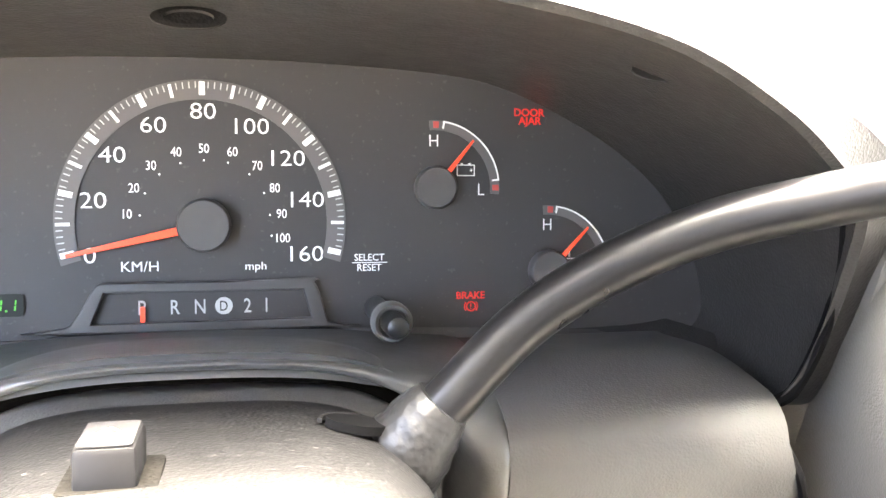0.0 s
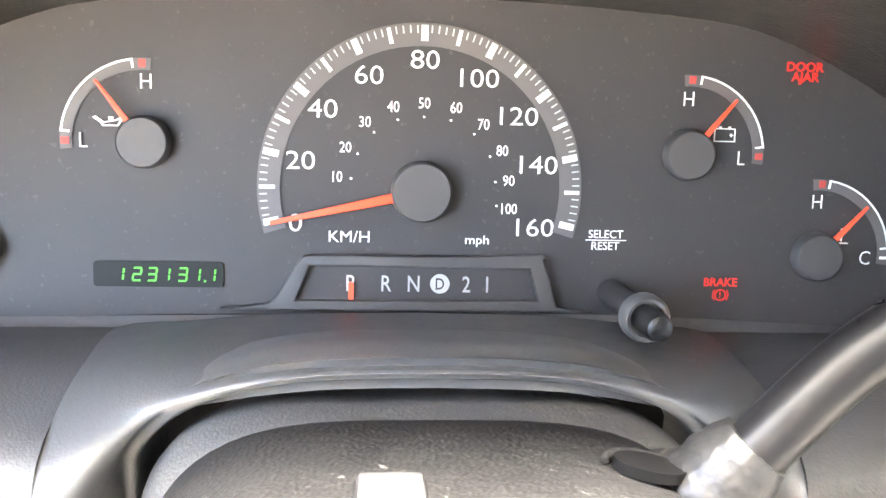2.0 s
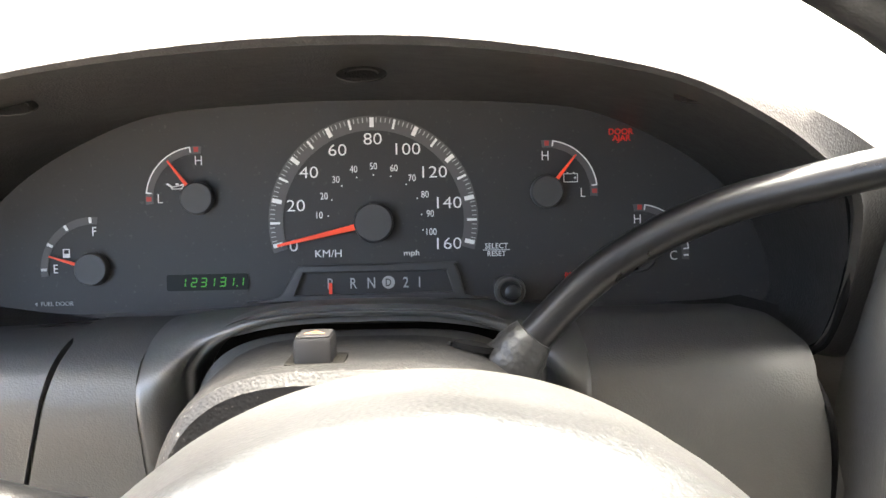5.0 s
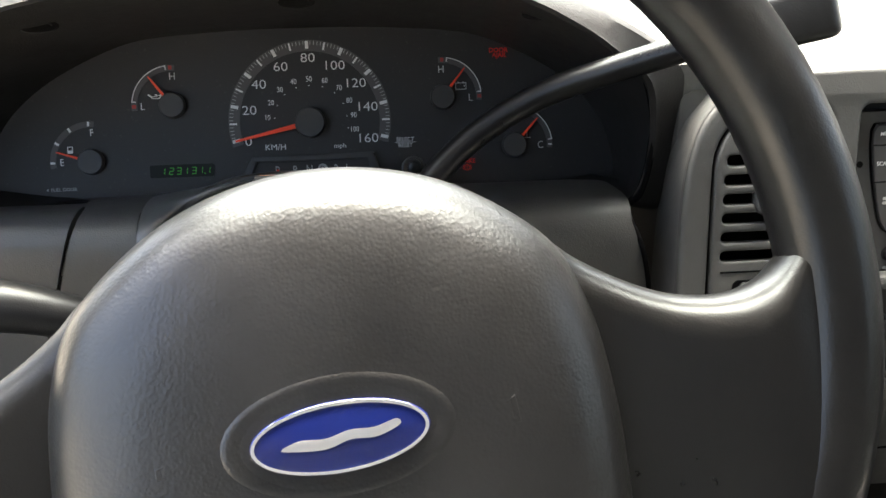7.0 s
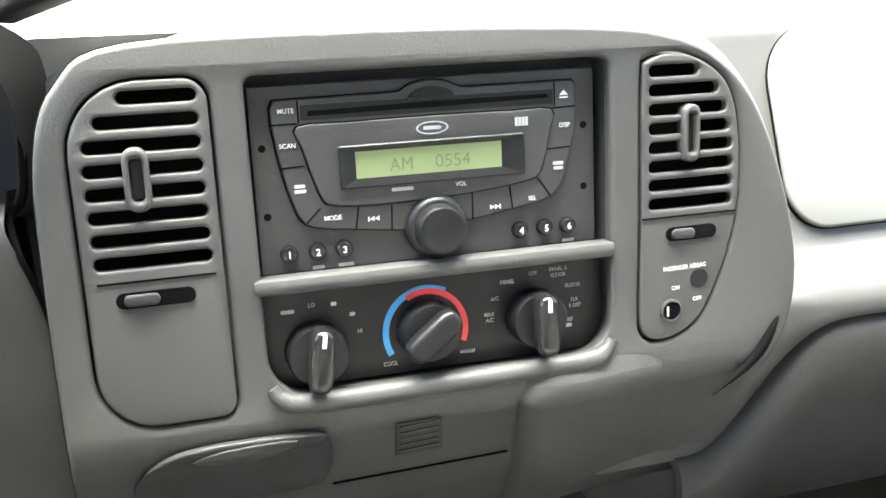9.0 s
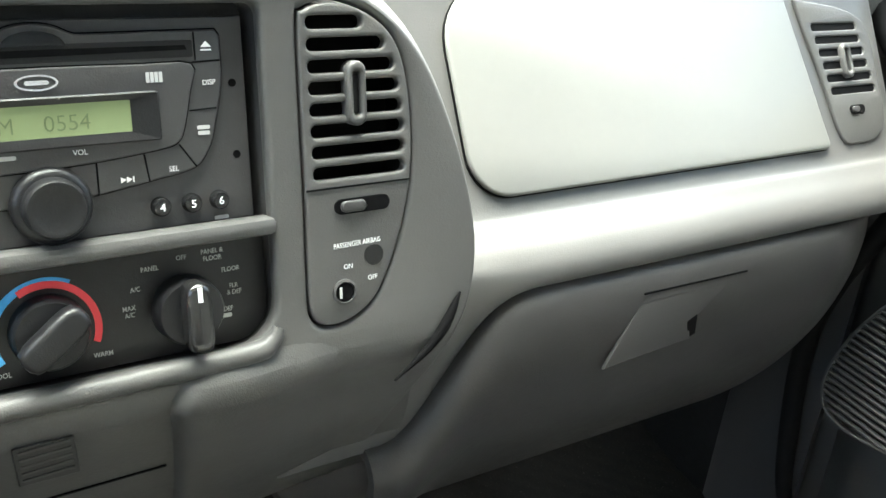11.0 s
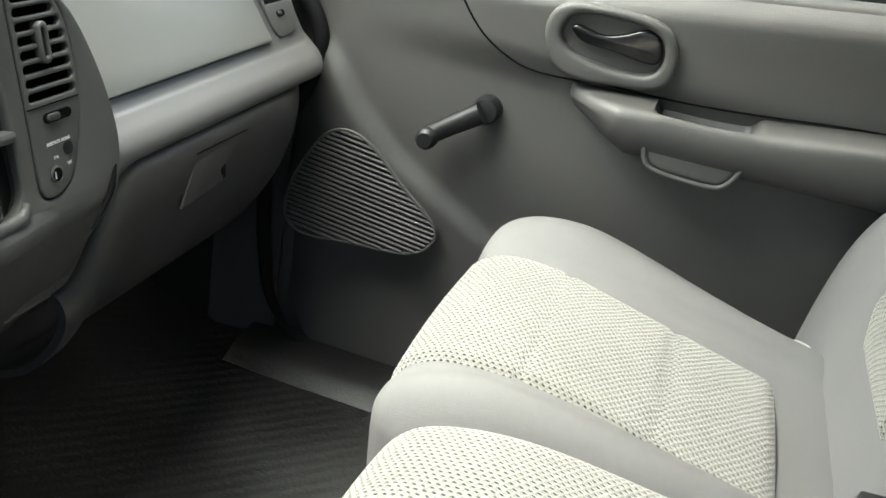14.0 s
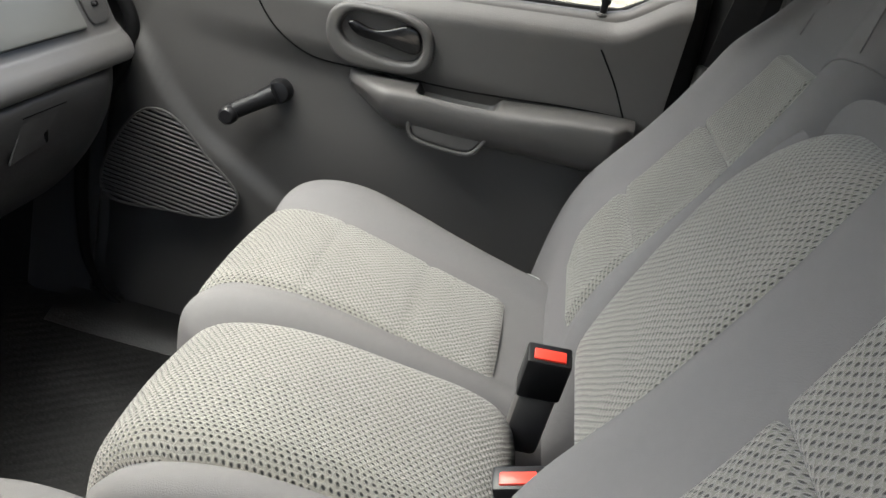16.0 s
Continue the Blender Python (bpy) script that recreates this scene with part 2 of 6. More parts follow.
def woven(name, light, dark, pitch_u, pitch_v):
    """Coarse upholstery: rows of pale raised loops with dark gaps, shifted from row to row, following the cloth."""
    mt = bpy.data.materials.new(name)
    mt.use_nodes = True
    nd, ln = mt.node_tree.nodes, mt.node_tree.links
    bs = nd["Principled BSDF"]
    bs.inputs["Roughness"].default_value = 0.95
    bs.inputs["Specular IOR Level"].default_value = 0.15
    bs.inputs["Sheen Weight"].default_value = 0.25
    uv = nd.new("ShaderNodeUVMap")
    sep = nd.new("ShaderNodeSeparateXYZ")
    ln.new(uv.outputs[0], sep.inputs[0])
    wob = nd.new("ShaderNodeTexNoise")
    wob.inputs["Scale"].default_value = 60
    ln.new(uv.outputs[0], wob.inputs["Vector"])

    def calc(op, a, b=None, c=None):
        m = nd.new("ShaderNodeMath")
        m.operation = op
        for k, v in enumerate((a, b, c)):
            if v is None:
                continue
            if isinstance(v, (int, float)):
                m.inputs[k].default_value = v
            else:
                ln.new(v, m.inputs[k])
        return m.outputs[0]

    warp = calc("MULTIPLY", calc("SUBTRACT", wob.outputs[0], 0.5), 0.35)
    sag = nd.new("ShaderNodeTexNoise")
    sag.inputs["Scale"].default_value, sag.inputs["Detail"].default_value = 24, 2
    ln.new(uv.outputs[0], sag.inputs["Vector"])
    pull = calc("MULTIPLY", calc("SUBTRACT", sag.outputs[0], 0.5), 1.8)
    row = calc("ADD", calc("DIVIDE", sep.outputs[1], pitch_v), calc("ADD", warp, pull))
    odd = calc("MULTIPLY", calc("MODULO", calc("FLOOR", row), 2.0), 0.5)
    col = calc("ADD", calc("DIVIDE", sep.outputs[0], pitch_u), calc("ADD", odd, warp))
    su = calc("SUBTRACT", calc("FRACT", col), 0.5)
    fu = calc("ABSOLUTE", su)
    fv = calc("ABSOLUTE", calc("ADD", calc("SUBTRACT", calc("FRACT", row), 0.5), calc("MULTIPLY", su, 0.45)))
    d2 = calc("SQRT", calc("ADD", calc("POWER", calc("MULTIPLY", fu, 1.4), 2.0), calc("POWER", calc("MULTIPLY", fv, 1.5), 2.0)))
    hole = nd.new("ShaderNodeMapRange")
    hole.inputs[1].default_value, hole.inputs[2].default_value = 0.22, 0.50
    ln.new(d2, hole.inputs[0])
    ridge = calc("SUBTRACT", 1.0, calc("MULTIPLY", fv, 1.1))
    nz = nd.new("ShaderNodeTexNoise")
    nz.inputs["Scale"].default_value, nz.inputs["Detail"].default_value = 9, 4
    ln.new(uv.outputs[0], nz.inputs["Vector"])
    fine = nd.new("ShaderNodeTexNoise")
    fine.inputs["Scale"].default_value, fine.inputs["Detail"].default_value = 1400, 2
    ln.new(uv.outputs[0], fine.inputs["Vector"])
    mx = nd.new("ShaderNodeMix")
    mx.data_type = "RGBA"
    mx.inputs[6].default_value, mx.inputs[7].default_value = (*dark, 1), (*light, 1)
    ln.new(hole.outputs[0], mx.inputs[0])
    tone = calc("ADD", 0.78, calc("ADD", calc("MULTIPLY", nz.outputs[0], 0.3), calc("MULTIPLY", fine.outputs[0], 0.14)))
    sc = nd.new("ShaderNodeVectorMath")
    sc.operation = "SCALE"
    ln.new(mx.outputs[2], sc.inputs[0])
    ln.new(tone, sc.inputs["Scale"])
    ln.new(sc.outputs[0], bs.inputs["Base Color"])
    hgt = calc("ADD", calc("MULTIPLY", hole.outputs[0], ridge), calc("MULTIPLY", fine.outputs[0], 0.3))
    bp = nd.new("ShaderNodeBump")
    bp.inputs["Strength"].default_value, bp.inputs["Distance"].default_value = 1.0, 0.0016
    ln.new(hgt, bp.inputs["Height"])
    ln.new(bp.outputs[0], bs.inputs["Normal"])
    return mt


def glass(name, clear_tint=(0.93, 0.96, 0.94)):
    mt = bpy.data.materials.new(name)
    mt.use_nodes = True
    nd, ln = mt.node_tree.nodes, mt.node_tree.links
    out = nd["Material Output"]
    nd.remove(nd["Principled BSDF"])
    clear, gloss, mix, fr = nd.new("ShaderNodeBsdfTransparent"), nd.new("ShaderNodeBsdfGlossy"), nd.new("ShaderNodeMixShader"), nd.new("ShaderNodeFresnel")
    clear.inputs[0].default_value = (*clear_tint, 1)
    gloss.inputs["Roughness"].default_value = 0.02
    fr.inputs[0].default_value = 1.4
    ln.new(fr.outputs[0], mix.inputs[0])
    ln.new(clear.outputs[0], mix.inputs[1])
    ln.new(gloss.outputs[0], mix.inputs[2])
    ln.new(mix.outputs[0], out.inputs[0])
    return mt


DASH = material("dash_plastic", (0.066, 0.0647, 0.0617), 0.47, grain=0.2, grain_size=1300, spread=0.05, spec=0.4)
ROLL = material("rolled_panel_plastic", (0.072, 0.0708, 0.0678), 0.40, grain=0.1, grain_size=1300, spread=0.05, spec=0.7)
TOP = material("dash_top_plastic", (0.108, 0.1065, 0.103), 0.5, grain=0.4, grain_size=1100)
# Paler than the rolled panel: reflected sky is put into the cover's colour.
AIRBAG = material("airbag_cover_sheen_plastic", (0.135, 0.137, 0.129), 0.38, grain=0.05, grain_size=1300, spread=0.05, spec=0.7)
TRIM = material("door_plastic", (0.066, 0.0636, 0.060), 0.47, grain=0.2, grain_size=1000, spread=0.05, spec=0.4)
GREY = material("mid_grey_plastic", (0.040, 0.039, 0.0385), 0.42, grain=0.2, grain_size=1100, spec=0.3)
SHROUD = material("cluster_shroud_plastic", (0.020, 0.0188, 0.0182), 0.5, grain=0.3, grain_size=1100, spec=0.3)
BLACK = material("black_plastic", (0.010, 0.010, 0.0105), 0.36, grain=0.12, grain_size=1400, spread=0.15, spec=0.35)
DUSTY = material("dusty_black_plastic", (0.0115, 0.0113, 0.0113), 0.52, grain=0.4, grain_size=900, spread=0.35, dust=0.16, spec=0.15)
GLOSS = material("gloss_black", (0.012, 0.012, 0.012), 0.16, coat=0.3)
# Near-black colour that paints in the shade of hollows, slots, gaps and joints.
VOID = material("hollow_joint_shade", (0.0016, 0.0016, 0.0018), 0.8, spec=0.1)
WHEEL = material("wheel_rubber", (0.0062, 0.0060, 0.0061), 0.34, grain=0.10, grain_size=1300, spread=0.15, spec=0.42)
PADM = material("airbag_vinyl", (0.010, 0.0097, 0.0097), 0.37, grain=0.20, grain_size=800, spread=0.25, patch=18, spec=0.75)
FACE = material("gauge_face", (0.0275, 0.0256, 0.0252), 0.6, spread=0.08, dust=0.05)
LEDGE = material("dusty_ledge", (0.060, 0.058, 0.0568), 0.55, spread=0.22, patch=14, dust=0.05)
CAP = material("gauge_cap", (0.050, 0.048, 0.047), 0.55)
BAND = material("dial_band", (0.092, 0.088, 0.0856), 0.6)
INK = material("white_print", (0.78, 0.78, 0.77), 0.6, spread=0.02)
DIMINK = material("pale_print", (0.42, 0.42, 0.41), 0.6, spread=0.03)
NEEDLE = material("orange_needle", (0.88, 0.075, 0.028), 0.45, emit=(1.0, 0.075, 0.025), power=0.003)
TELL = material("red_telltale", (0.55, 0.02, 0.015), 0.5, emit=(1.0, 0.04, 0.02), power=0.003)
REDZONE = material("red_mark", (0.45, 0.05, 0.04), 0.55)
GREEN = material("green_segments", (0.04, 0.30, 0.02), 0.5, emit=(0.14, 1.0, 0.03), power=0.004)
WINDOW = material("window_black", (0.008, 0.009, 0.008), 0.5, spec=0.2)
COLLAR = material("worn_collar", (0.10, 0.097, 0.092), 0.35, spread=0.3)
AMBER = material("amber_print", (0.55, 0.22, 0.10), 0.5)
BLUE = material("emblem_blue", (0.008, 0.014, 0.10), 0.2, coat=0.6)
SILVER = material("emblem_silver", (0.75, 0.76, 0.78), 0.25, metal=0.7)
LCD = material("display_green", (0.15, 0.185, 0.09), 0.35, emit=(0.5, 0.62, 0.3), power=0.006)
LCDINK = material("display_ink", (0.085, 0.11, 0.05), 0.5)
COLD = material("blue_print", (0.06, 0.34, 0.72), 0.5)
HOT = material("red_print", (0.72, 0.045, 0.06), 0.5)
RED = material("buckle_red", (0.75, 0.05, 0.03), 0.35)
CLOTH = material("grey_seat_cloth", (0.104, 0.102, 0.103), 0.95, grain=0.5, grain_size=1600, spread=0.06, spec=0.15)
WEAVE = woven("woven_seat_cloth", (0.140, 0.1375, 0.1225), (0.016, 0.016, 0.0152), 0.0070, 0.0051)
MAT = material("rubber_floor", (0.013, 0.013, 0.0125), 0.5, grain=0.6, grain_size=220, spread=0.6, dust=0.2, spec=0.3)
SILL = material("scuffed_sill_rubber", (0.009, 0.0088, 0.0085), 0.45, grain=0.4, grain_size=300, spread=0.7, patch=9, dust=0.15, spec=0.4)
FOOTWELL_SHADE = material("footwell_shade_black", (0.012, 0.012, 0.012), 0.95, grain=0.8, grain_size=500, spread=0.3, spec=0.1)
RUBBER = material("door_seal", (0.004, 0.004, 0.004), 0.7, spec=0.2)
LINER = material("roof_lining", (0.42, 0.415, 0.40), 0.95, grain=0.5, grain_size=700)
PAINT = material("white_body_paint", (0.75, 0.75, 0.74), 0.25, coat=0.5)
EARTH = material("dry_ground", (0.30, 0.27, 0.22), 0.95, spread=0.35, patch=1.5)
for mt in (MAT,):
    nd, ln = mt.node_tree.nodes, mt.node_tree.links
    ribs = nd.new("ShaderNodeTexWave")
    ribs.bands_direction = "DIAGONAL"
    ribs.inputs["Scale"].default_value, ribs.inputs["Distortion"].default_value = 22, 0.7
    ln.new([n for n in nd if n.bl_idname == "ShaderNodeTexCoord"][0].outputs["Object"], ribs.inputs["Vector"])
    rise = nd.new("ShaderNodeBump")
    rise.inputs["Strength"].default_value, rise.inputs["Distance"].default_value = 0.12, 0.004
    ln.new(ribs.outputs[1], rise.inputs["Height"])
    ln.new([n for n in nd if n.bl_idname == "ShaderNodeBump" and n is not rise][0].outputs[0], rise.inputs["Normal"])
    ln.new(rise.outputs[0], nd["Principled BSDF"].inputs["Normal"])
GLASS = glass("window_glass")
# The rear window is out of view; its tint is added to cut light.
DIMMED_REAR = glass("dimming_rear_glass", (0.17, 0.178, 0.176))
# Tint added to weaken the light through the passenger window.
SIDE = glass("side_glass", (0.66, 0.68, 0.67))
RADIO = material("radio_plastic", (0.042, 0.041, 0.041), 0.42, grain=0.12, grain_size=1400, spread=0.1)

# ---- cab shell ----
def slab(name, rows, material_, label="", kind="structure", parent=None, category=""):
    ob = part(name, sheet(rows, 0.012, EYES), material_, parent, smooth=True, angle=35)
    return tagged(ob, label, category, "", kind) if parent is None else ob


def flat(name, pts, material_, label, thick=0.03, axis=2, category=""):
    """A flat wall or floor from its outline, thickened along one axis."""
    bm = bmesh.new()
    fc = bm.faces.new([bm.verts.new(p) for p in pts])
    ext = bmesh.ops.extrude_face_region(bm, geom=[fc])
    vec = Vector((0, 0, 0))
    vec[axis] = thick
    bmesh.ops.translate(bm, verts=[v for v in ext["geom"] if isinstance(v, bmesh.types.BMVert)], vec=vec)
    return tagged(part(name, bm, material_, smooth=False), label, category, "", "structure")


tagged(part("ground", box((240, 240, 0.2), pose(0, 0, -0.85)), EARTH, smooth=False), "dry sandy yard round the parked pickup", "ground", "", "structure")
# cab floor with its ribbed rubber covering, rising to the firewall
rows = []
for x in np.linspace(-0.86, 0.86, 36):
    hump = 0.10 * math.exp(-(x / 0.17) ** 2)
    line = [(0.62, 0.36), (0.44, 0.30), (0.34, 0.20), (0.24, 0.135), (0.10, 0.12), (-0.3, 0.12), (-0.7, 0.13), (-1.02, 0.15)]
    rows.append([(x, y, z + hump) for y, z in spline(line, 5)])
slab("floor", rows, MAT, "black ribbed rubber cab floor with dusty scuffs", category="floor")
flat("wall_front", [(-0.86, 0.64, 0.1), (0.86, 0.64, 0.1), (0.86, 0.64, 0.84), (-0.86, 0.64, 0.84)], BLACK, "dark firewall under the dashboard", 0.03, 1, "wall")
flat("wall_rear", [(-0.86, -1.05, 0.1), (0.86, -1.05, 0.1), (0.86, -1.05, 0.92), (-0.86, -1.05, 0.92)], TRIM, "grey rear cab wall behind the seats", -0.03, 1, "wall")
rows = []
for x in np.linspace(-0.74, 0.74, 15):
    dip = 0.05 * (abs(x) / 0.74) ** 4
    rows.append([(x, y, z - dip) for y, z in ((-0.14, 1.37), (-0.3, 1.42), (-0.6, 1.44), (-0.9, 1.43), (-1.07, 1.38))])
slab("ceiling", rows, LINER, "pale cloth roof lining of the cab", category="ceiling")
for name, pts, lab in (
    ("trim", [(0.66, 0.60, 0.84), (0.80, 0.60, 0.84), (0.80, -0.10, 1.37), (0.66, -0.14, 1.37)], "grey windscreen pillar trim"),
    ("trim", [(-0.66, 0.60, 0.84), (-0.80, 0.60, 0.84), (-0.80, -0.10, 1.37), (-0.66, -0.14, 1.37)], "grey windscreen pillar trim"),
    ("trim", [(0.62, -1.05, 0.92), (0.86, -1.05, 0.92), (0.78, -1.08, 1.40), (0.58, -1.08, 1.40)], "grey rear corner pillar trim"),
    ("trim", [(-0.62, -1.05, 0.92), (-0.86, -1.05, 0.92), (-0.78, -1.08, 1.40), (-0.58, -1.08, 1.40)], "grey rear corner pillar trim"),
):
    flat(name, pts, TRIM, lab, 0.03, 1, "trim")
for name, pts, lab, axis in (
    ("window_1", [(-0.67, 0.615, 0.845), (0.67, 0.615, 0.845), (0.66, -0.135, 1.372), (-0.66, -0.135, 1.372)], "clear sloping windscreen", 1),
    ("window_2", [(-0.62, -1.065, 0.92), (0.62, -1.065, 0.92), (0.58, -1.085, 1.39), (-0.58, -1.085, 1.39)], "unseen rear cab window darkened to hold back light", 1),
):
    ob = flat(name, pts, GLASS if name == "window_1" else DIMMED_REAR, lab, 0.005, axis, "window")
    ob.visible_shadow = name != "window_1"
# driver's side: an unseen wall, added at a height that blocks low light
flat("wall_left", [(-0.83, 0.64, 0.1), (-0.83, -1.05, 0.1), (-0.83, -1.05, 0.90), (-0.83, -0.84, 0.90), (-0.83, -0.80, 0.58), (-0.83, 0.30, 0.56), (-0.83, 0.42, 0.80), (-0.83, 0.64, 0.84)], TRIM, "unseen grey wall limiting light from the driver's side", 0.03, 0, "wall")
tagged(part("trim", box((0.05, 1.0, 0.05), pose(-0.77, -0.6, 1.37)), TRIM), "grey roof rail over the door", "trim", "", "structure")
tagged(part("trim", box((0.05, 1.0, 0.05), pose(0.77, -0.6, 1.37)), TRIM), "grey roof rail over the door", "trim", "", "structure")
tagged(part("trim", box((0.06, 0.12, 0.50), pose(-0.80, -0.98, 1.13)), TRIM), "grey door pillar trim", "trim", "", "structure")
tagged(part("trim", box((0.06, 0.12, 0.50), pose(0.80, -0.98, 1.13), 0.012), TRIM), "grey door pillar trim", "trim", "", "structure")

flat("wall_right", [(0.845, 0.64, 0.05), (0.845, 0.03, 0.05), (0.845, 0.03, 0.80), (0.845, 0.64, 0.84)], TRIM, "grey hinge pillar lining before the passenger door", 0.02, 0, "wall")
flat("wall_right", [(0.825, -0.78, 0.05), (0.825, -1.06, 0.05), (0.825, -1.06, 0.95), (0.825, -0.80, 0.95)], TRIM, "grey lock pillar lining behind the passenger door", 0.02, 0, "wall")
flat("wall_right", [(0.86, 0.05, 0.05), (0.86, -0.82, 0.05), (0.86, -0.82, 0.16), (0.86, 0.05, 0.16)], TRIM, "grey door sill", 0.02, 0, "wall")
# ---- dashboard ----
dash = thing("dashboard", (0, 0.3, 0.12), "grey moulded plastic pickup dashboard with a curved instrument hood", "dashboard")


def smoothstep(a, b, x):
    s = min(max((x - a) / (b - a), 0), 1)
    return s * s * (3 - 2 * s)


def top_edge(x):
    """Depth and height of the front edge of the dash top at x."""
    right = smoothstep(0.10, 0.20, x)
    y = 0.030 * (1 - right) + 0.112 * right
    z = 0.803 * (1 - right) + 0.780 * right
    u = abs(x + 0.3996) / (1.0 if x > -0.3996 else 1.22)
    hood = 1 - smoothstep(0.195, 0.212, u)
    zh = float(np.interp(u, [0, 0.054, 0.111, 0.1465, 0.171, 0.1935, 0.206], [0.868, 0.8645, 0.8535, 0.837, 0.820, 0.8005, 0.786]))
    return y * (1 - hood) + 0.036 * hood, z * (1 - hood) + zh * hood


rows = []
for x in np.concatenate([np.linspace(-0.86, -0.15, 110), np.linspace(-0.14, 0.86, 60)]):
    y0, z0 = top_edge(x)
    line = []
    for s in np.linspace(0, 1, 26):
        y = y0 + (0.625 - y0) * s ** 1.5
        rise = 0.028 * (1 - math.exp(-(y - y0) / 0.05))
        z = z0 + rise
        far = smoothstep(0.15, 0.5, y)
        line.append((x, y, z * (1 - far) + 0.838 * far))
    line.insert(0, (x, y0 + 0.006, z0 - (0.035 if x > -0.19 else 0.004)))
    rows.append(line)
ob = part("dash_top", sheet(rows, 0.004, EYES), TOP, dash, "pale grey grained dash top")

# instrument hood: inner rim at the gauges, flaring to the lip and rolling over
CLU = frame_of((-0.3996, 0.1228, 0.7298), (1, 0, 0), (0, 0.4141, 0.9102))
half_in = [(0, -0.031), (0.06, -0.031), (0.12, -0.033), (0.175, -0.0355), (0.197, -0.0355), (0.2045, -0.029), (0.2045, -0.018), (0.201, -0.004), (0.194, 0.011), (0.183, 0.0255), (0.166, 0.040), (0.145, 0.0525), (0.119, 0.0640), (0.094, 0.0695), (0.043, 0.0728), (0, 0.0735)]
half_out = [(0, 0.096, 0.7035), (0.06, 0.096, 0.7035), (0.115, 0.094, 0.7040), (0.155, 0.076, 0.7080), (0.180, 0.050, 0.7120), (0.1905, 0.034, 0.7150), (0.1970, 0.030, 0.7270), (0.2005, 0.030, 0.745), (0.2000, 0.028, 0.768), (0.1925, 0.021, 0.796), (0.171, 0.012, 0.8155), (0.1465, 0.008, 0.8325), (0.111, 0.005, 0.849), (0.056, 0.001, 0.860), (0, 0.0, 0.8635)]
inner = [tuple(CLU @ Vector((u, v, 0.0))) for u, v in half_in] + [tuple(CLU @ Vector((-u * 1.03, v, 0.0))) for u, v in half_in[-2:0:-1]]
outer = [(-0.3996 + u, y, z) for u, y, z in half_out] + [(-0.3996 - u * 1.2, y, z) for u, y, z in half_out[-2:0:-1]]
inner, outer = spline(inner, 5, True), spline(outer, 5, True)
mid = Vector((-0.3996, 0.03, 0.79))
rings = []
for s, bulge in ((0.0, 0.0), (0.05, 0.0008), (0.2, 0.003), (0.4, 0.006), (0.6, 0.007), (0.8, 0.005), (0.93, 0.0025), (1.0, 0.0)):
    ring = []
    for a, b in zip(inner, outer):
        p = Vector(a).lerp(Vector(b), s)
        out = Vector((p.x - mid.x, 0, p.z - mid.z)).normalized()
        ring.append(tuple(p + out * bulge))
    rings.append(ring)
for grow, fwd in ((0.0035, -0.001), (0.007, 0.003), (0.009, 0.010), (0.010, 0.022), (0.008, 0.05)):
    ring = []
    for b in outer:
        out = Vector((b[0] - mid.x, 0, b[2] - mid.z)).normalized()
        wide = 1 + 1.8 * smoothstep(0.12, 0.19, b[0] + 0.3996) * (1 if fwd > 0.005 else 0)
        ring.append(tuple(Vector(b) + out * grow * wide + Vector((0, fwd, 0))))
    rings.append(ring)
hood = part("instrument_hood", loft(rings), SHROUD, dash, "dark grey curved instrument hood")

ledge = [k for k in range(-20, 21)]
part("hood_ledge", loft([[(ring[k][0], ring[k][1] - 0.0004, ring[k][2] + 0.0012) for k in ledge] for ring in rings[:8]], False), LEDGE, dash, "dusty grey ledge under the gauges")

# knee panel under the hood, open in an arch over the steering column
KNEE = [(0.100, 0.7030), (0.066, 0.7170), (0.036, 0.7225), (0.023, 0.7220), (0.0145, 0.716), (0.010, 0.702), (0.008, 0.66), (0.006, 0.60), (0.02, 0.50), (0.08, 0.44)]
def knee_edge(y, z):
    """Right-hand edge of the knee panel, along the seam under the hood."""
    if z < 0.7145 and y < 0.05:
        return -0.2085 + 0.36 * (0.7145 - max(z, 0.66))
    return float(np.interp(y, [0.030, 0.066, 0.090], [-0.2085, -0.2130, -0.2180]))


for x0, x1 in ((-0.533, -0.4955), (-0.3055, -0.212)):
    rows = []
    for k in range(20):
        q = k / 19
        x = x0 + (x1 - x0) * q
        lean = 0.32 * max(0.0, (-0.4955 - x) / 0.0375)
        row = []
        for y, z in spline(KNEE, 5):
            if x0 > -0.4:
                e = (1 - smoothstep(0.90, 1.0, q)) - 1
                row.append((x0 + (knee_edge(y, z) - x0) * q, y - e * 0.002, z + e * 0.0015))
            else:
                row.append((x + lean * (z - 0.713) * (1 if y < 0.05 else 0.2), y, z))
        rows.append(row)
    part("knee_panel", sheet(rows, 0.006, EYES), DASH, dash, "grey lower panel beside the steering column")
